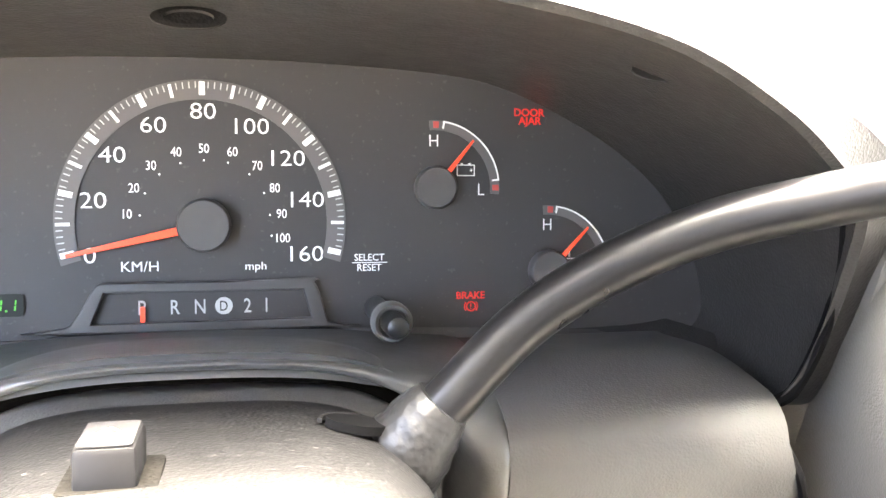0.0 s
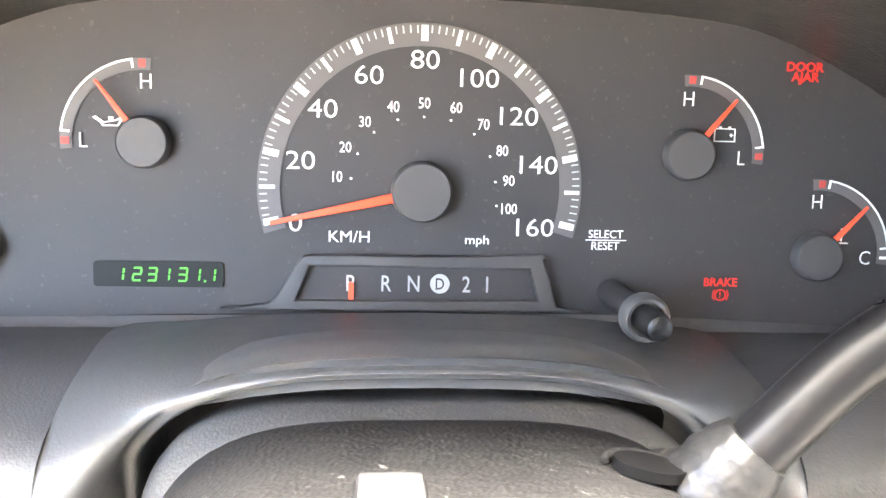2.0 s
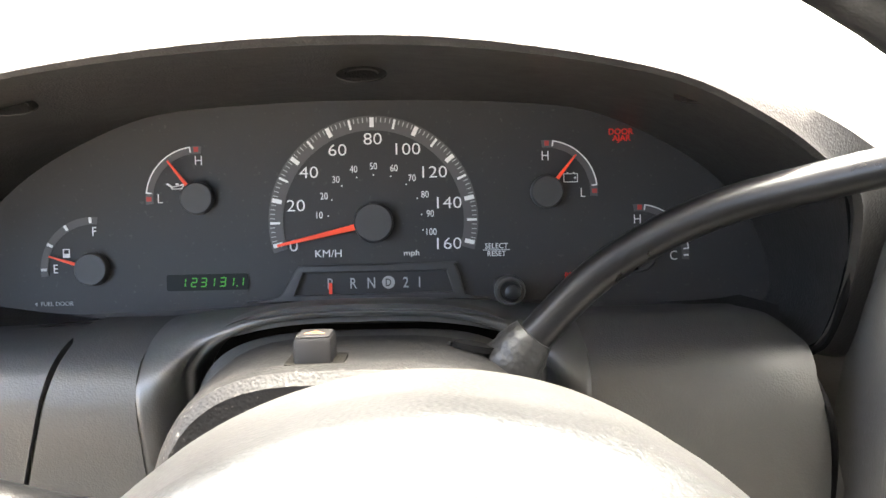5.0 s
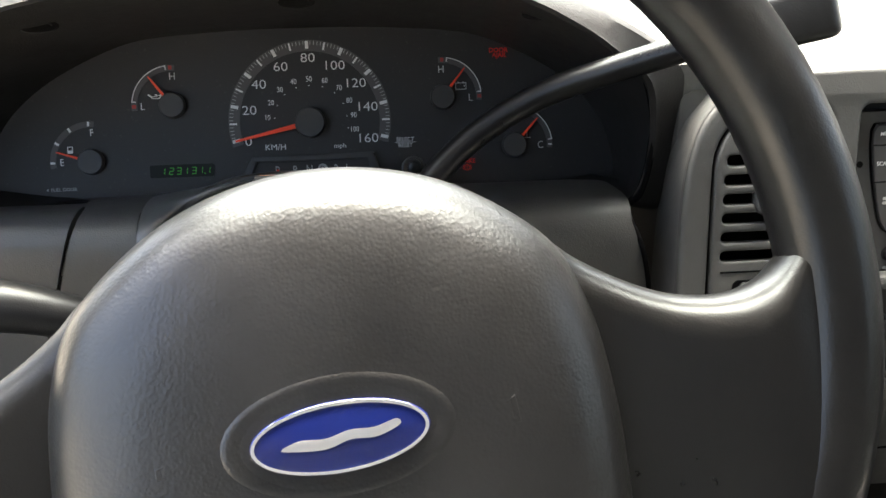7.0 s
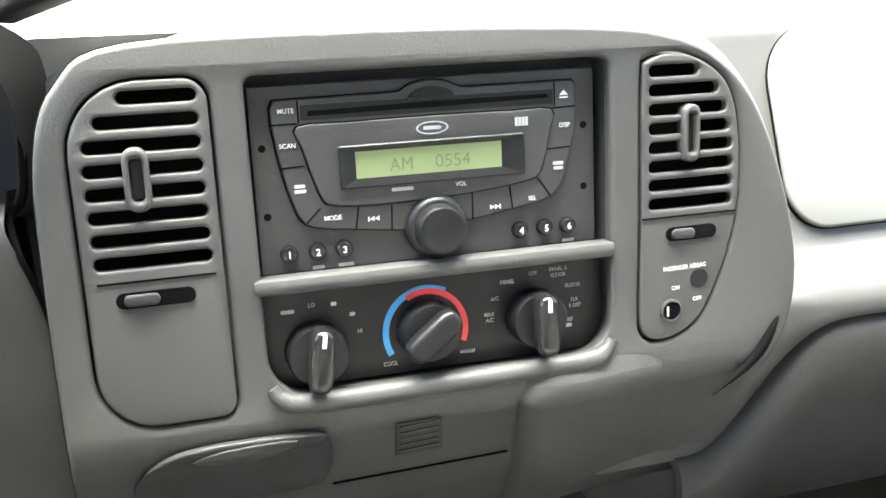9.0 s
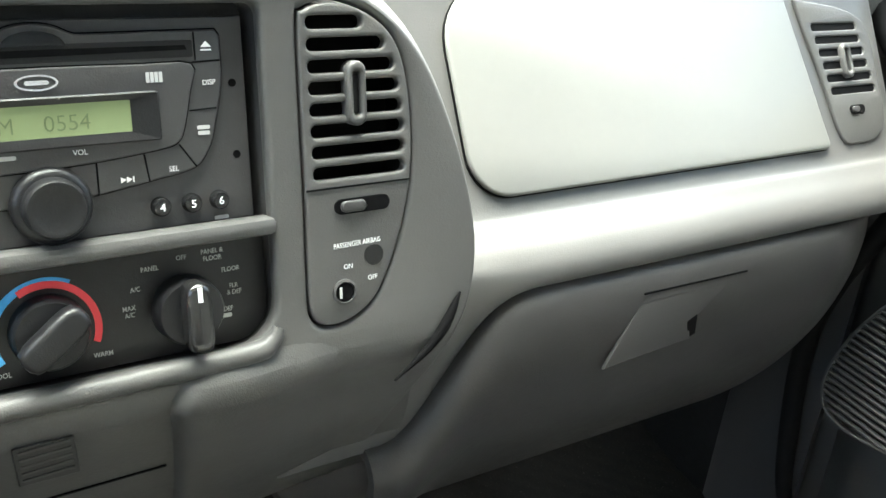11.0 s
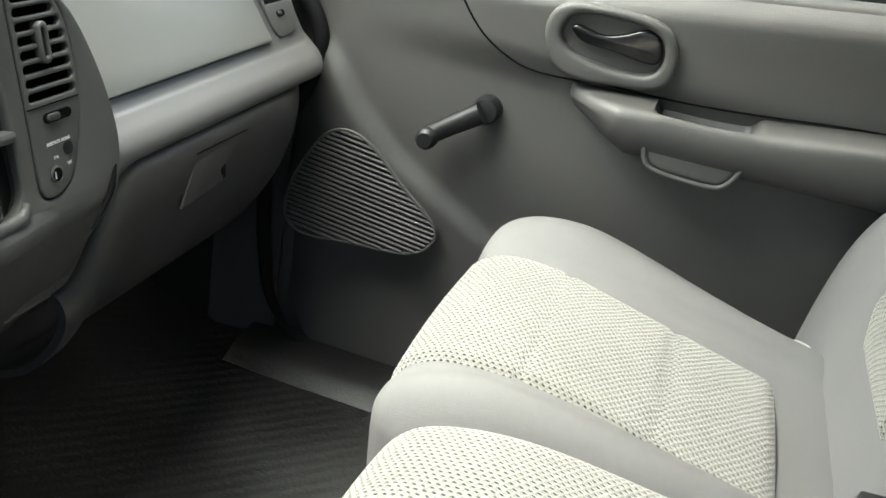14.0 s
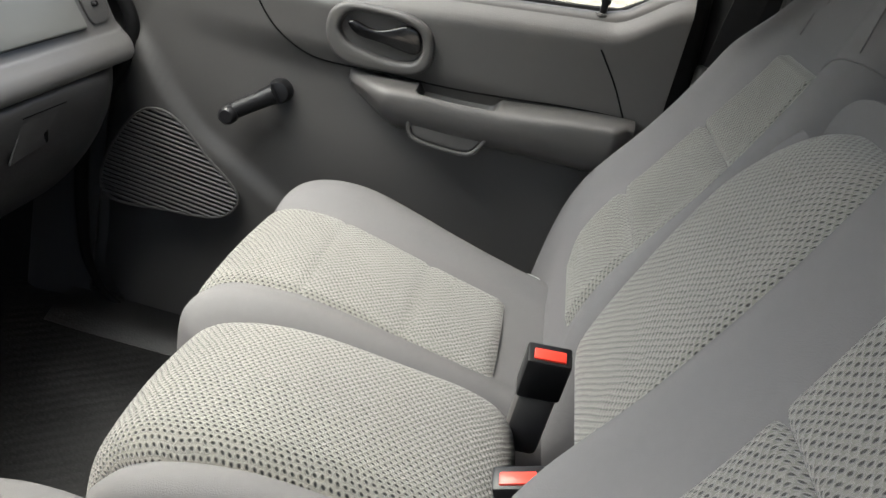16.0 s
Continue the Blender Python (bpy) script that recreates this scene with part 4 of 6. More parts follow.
for ch, u in (("P", -0.0230), ("R", -0.0110), ("N", -0.0019), ("2", 0.0158), ("1", 0.0229)):
    print_on(ch, u, -0.0201, 0.0056, DIMINK, 0.78, 0.006, 0.001, name="gear_letter")
put("gear_disc", ellipse(0.0069, -0.0200, 0.0033, 0.0033, 24), DIMINK, 0.001)
print_on("D", 0.0069, -0.0200, 0.0040, FACE, 0.8, 0.01, 0.0013, name="gear_letter")
put("gear_pointer", rrect(-0.0236, -0.0255, -0.0219, -0.0196, 0.0005), NEEDLE, 0.0016, 0.0008, label="orange gear pointer")
# trip button on its stand-off
TB = CLU @ lift(0.0655, -0.0225, 0)
part("button_boss", turned([(0.0046, 0), (0.0044, 0.012), (0.0044, 0.030), (0.0044, 0.0400)], TB), FACE, cluster, "dark boss under the trip button")
part("button_ring", turned([(0.0074, 0.038), (0.0073, 0.0425), (0.0064, 0.0445), (0.0054, 0.0440), (0.0054, 0.040)], TB), COLLAR, cluster, "worn grey trip button collar")
part("trip_button", turned([(0.0042, 0.039), (0.0042, 0.0535), (0.0036, 0.0557), (0.0022, 0.0565)], TB), BLACK, cluster, "black trip reset button")
for u, y, z in ((0.0, 0.077, 0.8315), (0.137, 0.050, 0.828), (-0.137, 0.050, 0.828)):
    part("screw_hole", turned([(0.009, 0), (0.009, 0.0006), (0.006, 0.0008), (0.005, -0.002)], frame_of((-0.3996 + u, y, z), (1, 0, 0), (0, 0.8, 0.45)) @ Matrix.Diagonal((1.2, 0.5, 1, 1)), 20), SHROUD, dash, "screw recess in the hood")

# ---- steering wheel ----
WHL = frame_of((-0.3779, -0.2119, 0.7574), (0.99339, 0.06597, 0.09394), (-0.11413, 0.47974, 0.86996))
wheel = thing("steering_wheel", (-0.378, -0.212, 0.757), "dark grey steering wheel with a padded centre and blue oval emblem", "steering wheel")
rings = []
for k in range(96):
    a = 2 * math.pi * k / 96
    ring = []
    for j in range(18):
        b = 2 * math.pi * j / 18
        r = 0.1832 + 0.0172 * math.cos(b)
        ring.append(tuple(WHL @ Vector((r * math.cos(a) - 0.002, r * math.sin(a) + 0.0245, 0.0180 * math.sin(b)))))
    rings.append(ring)
rings.append(rings[0])
bm = loft(rings)
bmesh.ops.remove_doubles(bm, verts=bm.verts, dist=1e-6)
part("rim", bm, WHEEL, wheel, "dark smooth wheel rim")
for s in (1, -1):
    rings = []
    for u in np.linspace(0.055, 0.176, 44):
        top = float(np.interp(u, *zip(*spline([(0.050, 0.064), (0.060, 0.060), (0.080, 0.053), (0.092, 0.0425), (0.106, 0.0325), (0.123, 0.0238), (0.141, 0.0205), (0.154, 0.0232), (0.1625, 0.0290), (0.170, 0.0365), (0.178, 0.041)], 6)))) + (0.003 if s < 0 else 0)
        low = float(np.interp(u, [0.05, 0.11, 0.15, 0.172, 0.181], [-0.098, -0.105, -0.095, -0.072, -0.058]))
        reach = smoothstep(0.075, 0.165, u)
        ring = []
        half = 0.017 - 0.005 * smoothstep(0.150, 0.176, u)
        for v, n in rrect(low, -half, top, half, half - 0.0015, 8):
            ring.append(tuple(WHL @ Vector((s * u, v, n - 0.017 + 0.017 * reach - 0.006 * (1 - reach) * smoothstep(0.06, -0.06, v)))))
        rings.append(ring)
    part("spoke", loft(rings, True, True, True), WHEEL, wheel, "broad dark spoke", angle=70)
pad_half = [(0, 0.0880), (0.026, 0.0850), (0.050, 0.0765), (0.072, 0.0618), (0.0865, 0.0465), (0.0945, 0.027), (0.0985, 0.003), (0.0998, -0.03), (0.096, -0.07), (0.078, -0.095), (0.04, -0.105), (0, -0.107)]
pad = spline(pad_half + [(-u * 1.01, v) for u, v in pad_half[-2:0:-1]], 6, True)
rings = []
for s, n in ((0.98, -0.092), (1.025, -0.089), (1.035, -0.080), (1.03, -0.055), (1.0, -0.012), (0.994, -0.006), (0.975, 0.001), (0.94, 0.0075), (0.88, 0.0130), (0.78, 0.0175), (0.62, 0.0203), (0.42, 0.0213), (0.2, 0.0217), (0.05, 0.0218)):
    rings.append([tuple(WHL @ Vector((u * s, v * s - 0.004 * (1 - s), n))) for u, v in pad])
part("airbag_pad", loft(rings, True, True, True), PADM, wheel, "grained dark grey airbag pad", angle=60)
rings = []
for k in range(48):
    a = 2 * math.pi * k / 48
    rings.append([tuple(WHL @ Vector((ru * math.cos(a), -0.0015 + rv * math.sin(a), n))) for ru, rv, n in ((0.0390, 0.0210, 0.0208), (0.0375, 0.0196, 0.0217), (0.0355, 0.0178, 0.0219), (0.0330, 0.0155, 0.0216), (0.0300, 0.0125, 0.0213))])
rings.append(rings[0])
bm = loft(rings, False)
bmesh.ops.remove_doubles(bm, verts=bm.verts, dist=1e-6)
part("emblem_recess", bm, PADM, wheel, "dark moulded ring round the emblem")
emblem = part("emblem", plate(ellipse(0, 0, 0.0292, 0.0117, 56), 0.003, 0.0012, (), WHL @ lift(0.0005, -0.0016, 0.0212)), BLUE, wheel, "blue oval emblem with a silver edge")
part("emblem_edge", plate(ellipse(0, 0, 0.0286, 0.0112, 56), 0.0008, 0, (ellipse(0, 0, 0.0275, 0.0102, 56),), WHL @ lift(0.0005, -0.0016, 0.0238)), SILVER, emblem)
wave = spline([(-0.024, 0.0005), (-0.016, 0.0035), (-0.006, 0.0012), (0.004, 0.0030), (0.014, 0.0012), (0.023, 0.0030), (0.024, -0.0010), (0.014, -0.0045), (0.004, -0.0025), (-0.006, -0.0048), (-0.016, -0.0028)], 5, True)
part("emblem_bar", plate([(u * 0.8, v * 0.55) for u, v in wave], 0.0008, 0, (), WHL @ lift(0.0005, -0.0016, 0.0238, 4)), SILVER, emblem)
for s in (1, -1):
    horn = [(-0.007, -0.002), (0.001, -0.0026), (0.007, -0.0046), (0.007, 0.0046), (0.001, 0.0022), (-0.007, 0.002)]
    part("horn_mark", plate(horn, 0.0008, 0.0003, ([(q[0] * 0.7, q[1] * 0.6) for q in horn],), WHL @ lift(0.0520 * s, -0.0035, 0.0198, 4)), PADM, wheel)

# ---- steering column ----
column = thing("steering_column", (-0.40, 0.0, 0.66), "dusty black steering column shroud", "steering column")
AX = Vector((0, -0.9172, 0.3985))
UPW = Vector((0, 0.3985, 0.9172))
base = Vector((-0.4005, 0.03, 0.637))


def shroud_rings(levels):
    rings = []
    for s, w, h, e in levels:
        ring = []
        for k in range(64):
            a = 2 * math.pi * k / 64
            c, d = math.cos(a), math.sin(a)
            u = w * math.copysign(abs(c) ** 0.55, c)
            v = (h if d > 0 else 0.06) * math.copysign(abs(d) ** e, d)
            ring.append(tuple(base + AX * s + Vector((u, 0, 0)) + UPW * v))
        rings.append(ring)
    return rings


# Dash grey instead of shroud black: the edge's highlight is painted as colour.
part("collar", loft(shroud_rings(((0.0, 0.050, 0.060, 0.4), (0.0, 0.066, 0.079, 0.38), (0.010, 0.0735, 0.0848, 0.35), (0.022, 0.0757, 0.0872, 0.35), (0.030, 0.0760, 0.0880, 0.35), (0.036, 0.0755, 0.0882, 0.38), (0.0485, 0.0728, 0.0878, 0.5), (0.049, 0.060, 0.070, 0.5))), True, True, True), DASH, column, "smooth rear edge of the shroud, highlight painted grey")
part("shroud", loft(shroud_rings(((0.0470, 0.060, 0.070, 0.5), (0.0470, 0.0725, 0.0874, 0.5), (0.0485, 0.0730, 0.0881, 0.5), (0.08, 0.0725, 0.0884, 0.52), (0.110, 0.0710, 0.0890, 0.57), (0.122, 0.0702, 0.0898, 0.6), (0.128, 0.0695, 0.0902, 0.62), (0.134, 0.0685, 0.0890, 0.62), (0.137, 0.066, 0.085, 0.62), (0.135, 0.058, 0.074, 0.62))), True, True, True), DUSTY, column, "dusty black plastic shroud")
HAZ = frame_of((-0.4130, -0.0408, 0.7637), (1, 0, 0), tuple(-AX))
part("hub", turned([(0.046, 0.0), (0.046, 0.08)], frame_of(tuple(base + AX * 0.09), (1, 0, 0), tuple(UPW)), 32), BLACK, column, "dark hub behind the wheel")
# Flat gritty plate, coloured near black to paint the shade of a recess.
part("hazard_hole", plate(rrect(-0.0094, -0.0124, 0.0104, 0.0120, 0.002), 0.0008, 0, (), HAZ @ lift(0, 0, 0.0012)), material("recess_grit", (0.0045, 0.004, 0.0032), 0.9, spread=0.8, patch=120, grain=0.8, grain_size=700, spec=0.1), column, "gritty opening round the hazard button, recess shade painted in")
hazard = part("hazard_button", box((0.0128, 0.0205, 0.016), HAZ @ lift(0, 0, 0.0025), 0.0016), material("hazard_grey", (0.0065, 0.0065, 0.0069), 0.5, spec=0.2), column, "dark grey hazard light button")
# Paler plate on top: the skylight on the button is painted as colour.
part("button_top", plate(rrect(-0.0056, -0.0095, 0.0056, 0.0095, 0.0014), 0.0004, 0.0002, (), HAZ @ lift(0, 0, 0.01035)), material("lit_button_top", (0.018, 0.018, 0.0187), 0.5, spread=0.25, patch=40, spec=0.1), hazard, "button top painted paler for the sky above it")
part("hazard_sign", plate([(-0.0036, -0.0030), (0.0036, -0.0030), (0, 0.0032)], 0.0002, 0, ([(-0.0026, -0.0024), (0.0026, -0.0024), (0, 0.0021)],), HAZ @ lift(0, 0.001, 0.0108)), AMBER, hazard)
part("slot", plate(ellipse(0, 0, 0.0085, 0.0060, 24), 0.0024, 0, (), frame_of((-0.3565, -0.0038, 0.7445), (0.97, 0, -0.22), tuple(-AX))), VOID, column, "dark lever slot")
SLOT = frame_of((-0.3565, -0.0038, 0.7445), (0.97, 0, -0.22), tuple(-AX))
part("slot_lip", tube([tuple(SLOT @ Vector((0.0100 * math.cos(radians(a)), 0.0072 * math.sin(radians(a)), 0.0008))) for a in range(15, 176, 10)], [0.0007 + 0.0011 * math.sin(math.pi * k / 16) for k in range(17)], 10), DUSTY, column, "raised lip over the lever slot")
# gear lever with its boot and black grip
lever = thing("gear_lever", (-0.335, 0.0, 0.745), "grey curved column gear lever with a black grip", "gear lever")
line = spline([(-0.338, -0.003, 0.7420), (-0.3310, 0.0000, 0.7492), (-0.3089, 0.0085, 0.7686), (-0.2846, 0.0100, 0.7855), (-0.2596, 0.0064, 0.7994), (-0.2334, -0.0025, 0.8113), (-0.2067, -0.0149, 0.8240), (-0.192, -0.022, 0.8310)], 10)
part("stem", tube(line, 0.0073, 20), material("lever_black", (0.005, 0.005, 0.0055), 0.30, spread=0.0, spec=0.3), lever, "satin black lever stem")
boot = spline([(-0.353, 0.008, 0.708), (-0.347, 0.002, 0.724), (-0.3425, -0.003, 0.7345), (-0.3365, -0.0015, 0.7440), (-0.3325, -0.0005, 0.7490)], 6)
wrinkles = [0.0195 - 0.0110 * (k / 24) ** 0.75 + 0.0004 * math.sin(1.9 * k) * smoothstep(24, 12, k) for k in range(25)]
part("boot", tube(boot, wrinkles, 24), material("lever_boot", (0.010, 0.010, 0.0102), 0.42, grain=0.5, grain_size=520, spec=0.4), lever, "wrinkled dark rubber boot")
GR = frame_of((-0.1665, -0.0355, 0.8425), (0.82, -0.42, 0.34), (-0.20, 0.36, 0.91))
grip = part("grip", box((0.062, 0.026, 0.022), GR, 0.005, 3), BLACK, lever, "black lever grip")
print_lines = (("OVERDRIVE", -0.008, 0.003, 0.0034),)
for words, u, v, h in print_lines:
    part("lettering", text_mesh(words, h, GR @ lift(u, v, 0.0111), 0.95, 0.0003), INK, grip, smooth=False)
# turn signal stalk
stalk = thing("turn_signal_stalk", (-0.46, -0.03, 0.69), "black turn signal stalk with white signs", "stalk")
line = spline([(-0.452, -0.010, 0.664), (-0.485, -0.032, 0.684), (-0.515, -0.046, 0.7020), (-0.545, -0.050, 0.7130), (-0.575, -0.050, 0.7155), (-0.640, -0.050, 0.7150)], 6)
part("arm", tube(line, [0.0095 + 0.0050 * smoothstep(4, 24, k) for k in range(31)], 18), BLACK, stalk, "thick black stalk")
SG = frame_of((-0.5675, -0.0630, 0.7215), (1, 0.0, 0.02), (0.0, 0.45, 0.89))
for s in (1, -1):
    arrow = [(0.0004, 0.0009), (0.0022, 0.0009), (0.0022, 0.0019), (0.0044, 0), (0.0022, -0.0019), (0.0022, -0.0009), (0.0004, -0.0009)]
    part("light_sign", plate([(s * u, v) for u, v in arrow][::s], 0.0003, 0, ([(s * (0.0019 + (u - 0.0019) * 0.62), v * 0.5) for u, v in arrow][::s],), SG @ lift(0.0, 0.0032, 0.0012)), DIMINK, stalk)
lamp = spline([(0, -0.0024), (0.0028, -0.0020), (0.0040, 0), (0.0028, 0.0020), (0, 0.0024)], 3, True)
part("light_sign", plate(lamp, 0.0003, 0, ([(0.0005 + u * 0.72, v * 0.72) for u, v in lamp],), SG @ lift(0.0008, -0.0030, 0.0010)), DIMINK, stalk)
for k in range(4):
    part("light_sign", box((0.0030, 0.0005, 0.0003), SG @ lift(-0.0022, -0.0050 + 0.0013 * k, 0.0012)), DIMINK, stalk)
part("collar", tube([(-0.5845, -0.050, 0.7156), (-0.5865, -0.050, 0.7156)], 0.0150, 18), GLOSS, stalk, "ring on the stalk")

# ---- radio ----
radio = thing("radio", (0.004, 0.0, 0.686), "black car radio with a green display and round volume knob", "car radio")


def on(name, shape, mt, n, thick, holes=(), bevel=0.0, label="", parent=None):
    return part(name, plate([(x, sv(z)) for x, z in shape], thick, bevel, [[(x, sv(z)) for x, z in h] for h in holes], STK @ lift(0, 0, n)), mt, parent or radio, label)


def bars(x, z, w, h=0.0026, n=0.0, parent=None, mt=None, turn=0.0):
    """A short line of unreadable print."""
    return part("print_bar", plate(rrect(-w / 2, -h / 2, w / 2, h / 2, h * 0.3, 2), 0.0002, 0, (), STK @ lift(x, sv(z), n, turn)), mt or DIMINK, parent or radio, smooth=False)


on("front", rrect(-0.0890, 0.6875, 0.0945, 0.7800, 0.001), RADIO, -0.006, 0.006, bevel=0.0008, label="matt black radio front")
ring_o = [(-0.0785, 0.7690), (-0.0765, 0.7728), (-0.045, 0.7732), (-0.014, 0.7735)] + [(0.003 + 0.0165 * math.cos(radians(a)), 0.7705 + 0.0080 * math.sin(radians(a))) for a in range(155, 20, -15)] + [(0.020, 0.7738), (0.050, 0.7740), (0.0805, 0.7742), (0.0825, 0.7715)] + spline([(0.0825, 0.760), (0.0815, 0.748), (0.0770, 0.7300), (0.0735, 0.7215), (0.0660, 0.7138), (0.0444, 0.7098), (0.0222, 0.7064), (0.002, 0.7040), (-0.0160, 0.7046), (-0.0400, 0.7072), (-0.0590, 0.7098), (-0.0670, 0.7140), (-0.0715, 0.7250), (-0.0755, 0.7420), (-0.0782, 0.7600)], 3)
# Slightly larger near-black copy of the ring paints a shadow into the joint.
on("ring_shadow", [(0.002 + (x - 0.002) * 1.012, 0.739 + (z - 0.739) * 1.02) for x, z in ring_o], VOID, 0.0, 0.0010, label="dark joint round the button surround, drawn as its shadow")
on("control_ring", ring_o, RADIO, 0.0, 0.0035, bevel=0.001, label="black curved button surround")
on("disc_recess", rrect(-0.0640, 0.7628, 0.0695, 0.7702, 0.001), BLACK, 0.0030, 0.0008)
on("disc_slot", [(-0.0600, 0.7672), (0.002, 0.7682), (0.0660, 0.7680), (0.0668, 0.7660), (0.002, 0.7652), (-0.0606, 0.7648)], VOID, 0.0034, 0.0008, label="disc slot")
on("slot_arch", [(0.003 + 0.0125 * math.cos(radians(a)), 0.7695 + 0.0060 * math.sin(radians(a))) for a in range(0, 181, 12)], GLOSS, 0.003, 0.0012)
sub = spline([(-0.0660, 0.7600), (-0.040, 0.7606), (0.004, 0.7610), (0.045, 0.7606), (0.0680, 0.7598), (0.0665, 0.7480), (0.0625, 0.7320), (0.0590, 0.7262), (0.0520, 0.7240), (0.030, 0.7215), (0.0088, 0.7200), (-0.0270, 0.7190), (-0.0500, 0.7205), (-0.0560, 0.7240), (-0.0605, 0.7360), (-0.0645, 0.7500)], 3, True)
on("panel_joint", [(0.001 + (x - 0.001) * 1.012, 0.740 + (z - 0.740) * 1.03) for x, z in sub], VOID, 0.0030, 0.0008)
on("centre_panel", sub, RADIO, 0.0032, 0.0022, bevel=0.0008, label="raised black centre panel")
bez_o, bez_i = rrect(-0.0470, 0.7283, 0.0515, 0.7495, 0.001), rrect(-0.0385, 0.7328, 0.0392, 0.7462, 0.0006)
part("display_frame", loft([[tuple(STK @ Vector((x, sv(z), n))) for x, z in loop] for loop, n in ((bez_o, 0.0050), (bez_o, 0.0072), ([(x * 0.985, 0.739 + (z - 0.739) * 0.94) for x, z in bez_o], 0.0078), (bez_i, 0.0062), (bez_i, 0.0052))]), BLACK, radio, "sloping black display surround", angle=20)
disp = on("display", rrect(-0.0385, 0.7328, 0.0392, 0.7462, 0.0006), LCD, 0.0052, 0.0007, label="pale green lit display")
for words, u, w in (("AM", -0.0150, 0.9), ("0554", 0.0125, 1.0)):
    part("lettering", text_mesh(words, 0.0070, STK @ lift(u, sv(0.7385), 0.0060), w, 0.0002, -0.01), LCDINK, disp, smooth=False)
on("badge", ellipse(0.0022, 0.7552, 0.0086, 0.0033, 28), SILVER, 0.0052, 0.0010, (ellipse(0.0022, 0.7552, 0.0076, 0.0026, 28),), label="small silver oval badge")
on("badge_bar", rrect(-0.0025, 0.7543, 0.0070, 0.7561, 0.0008), SILVER, 0.0052, 0.0009)
for k in range(4):
    on("disc_mark", rrect(0.0472 + 0.0019 * k, 0.7528, 0.0487 + 0.0019 * k, 0.7572, 0.0002), DIMINK, 0.0053, 0.0004)
for x, z, r in ((0.0025, 0.7045, 0.0168),):
    m = STK @ lift(x, sv(z), 0.002)
    part("knob_collar", turned([(r, 0), (r, 0.004), (r - 0.001, 0.006), (r - 0.003, 0.007)], m), BLACK, radio, "volume knob collar")
    part("volume_knob", turned([(0.0132, 0.004), (0.0130, 0.013), (0.0118, 0.0150), (0.0105, 0.0152), (0.0095, 0.0146), (0.004, 0.0140)], m, 40), BLACK, radio, "round black volume knob")
for x, ch in ((-0.0747, "1"), (-0.0603, "2"), (-0.0465, "3"), (0.0497, "4"), (0.0641, "5"), (0.0774, "6")):
    m = STK @ lift(x, sv(0.6978), 0.0)
    b = part("preset_button", turned([(0.0046, -0.001), (0.0045, 0.0028), (0.0036, 0.0040), (0.002, 0.0043)], m, 20), GLOSS, radio, "round black preset button")
    part("lettering", text_mesh(ch, 0.0036, m @ lift(0, 0, 0.0044), 1.0, 0.0003, 0.01), INK, b, smooth=False)
for x, w in ((-0.0601, 0.0062), (-0.0458, 0.0082), (0.0782, 0.0070)):
    bars(x, 0.6893, w, 0.0018, 0.0002)
for x, z, w in ((-0.0669, 0.7312, 0.0055), (-0.0669, 0.7287, 0.0060), (0.0717, 0.7318, 0.0060), (0.0717, 0.7293, 0.0055), (-0.0149, 0.7258, 0.0115)):
    bars(x, z, w, 0.0018, 0.0056 if abs(x) < 0.03 else 0.0038)
for words, x, z, n in (("MUTE", -0.0709, 0.7678, 0.0038), ("SCAN", -0.0714, 0.7512, 0.0038), ("MODE", -0.0514, 0.7142, 0.0038), ("SEL", 0.0565, 0.7146, 0.0038), ("DISP", 0.0760, 0.7515, 0.0038), ("VOL", 0.0164, 0.7258, 0.0056)):
    part("lettering", text_mesh(words, 0.0024, STK @ lift(x, sv(z), n), 0.95, 0.0002, 0.006), INK, radio, smooth=False)
for x, s in ((-0.0301, -1), (0.0351, 1)):
    for k in (-1, 0):
        on("skip_sign", [(x + s * 0.0026 * k, 0.7106), (x + s * 0.0026 * (k + 1), 0.7119), (x + s * 0.0026 * k, 0.7132)][::s], INK, 0.0036, 0.0003)
    on("skip_sign", rrect(x + s * 0.0030 - 0.0003, 0.7106, x + s * 0.0030 + 0.0003, 0.7132, 0.0001), INK, 0.0036, 0.0003)
on("eject_sign", [(0.0732, 0.7668), (0.0782, 0.7668), (0.0757, 0.7694)], INK, 0.0036, 0.0003)
bars(0.0757, 0.7656, 0.005, 0.0007, 0.0036, mt=INK)
for a, b in (((-0.0785, 0.7615), (-0.0660, 0.7615)), ((-0.0755, 0.7405), (-0.0640, 0.7410)), ((-0.0650, 0.7125), (-0.0575, 0.7195)), ((-0.0400, 0.7070), (-0.0380, 0.7185)), ((-0.0212, 0.7050), (-0.0207, 0.7180)), ((0.0227, 0.7065), (0.0229, 0.7205)), ((0.0452, 0.7100), (0.0438, 0.7220)), ((0.0672, 0.7145), (0.0600, 0.7250)), ((0.0660, 0.7395), (0.0785, 0.7400)), ((0.0690, 0.7605), (0.0820, 0.7610)), ((-0.0650, 0.7615), (-0.0650, 0.7725)), ((0.0705, 0.7615), (0.0705, 0.7735))):
    part("button_joint", tube([tuple(STK @ Vector((a[0], sv(a[1]), 0.0034))), tuple(STK @ Vector((b[0], sv(b[1]), 0.0034)))], 0.00045, 6), VOID, radio)
for x, z in ((-0.0836, 0.7504), (-0.0837, 0.7170), (0.0882, 0.7504), (0.0880, 0.7178)):
    part("release_hole", turned([(0.0019, 0), (0.0019, 0.0003)], STK @ lift(x, sv(z), 0.0), 14), VOID, radio)

# ---- heater control ----
heater = thing("heater_control", (0, -0.02, 0.63), "black heater control panel with three rotary knobs", "heater control")
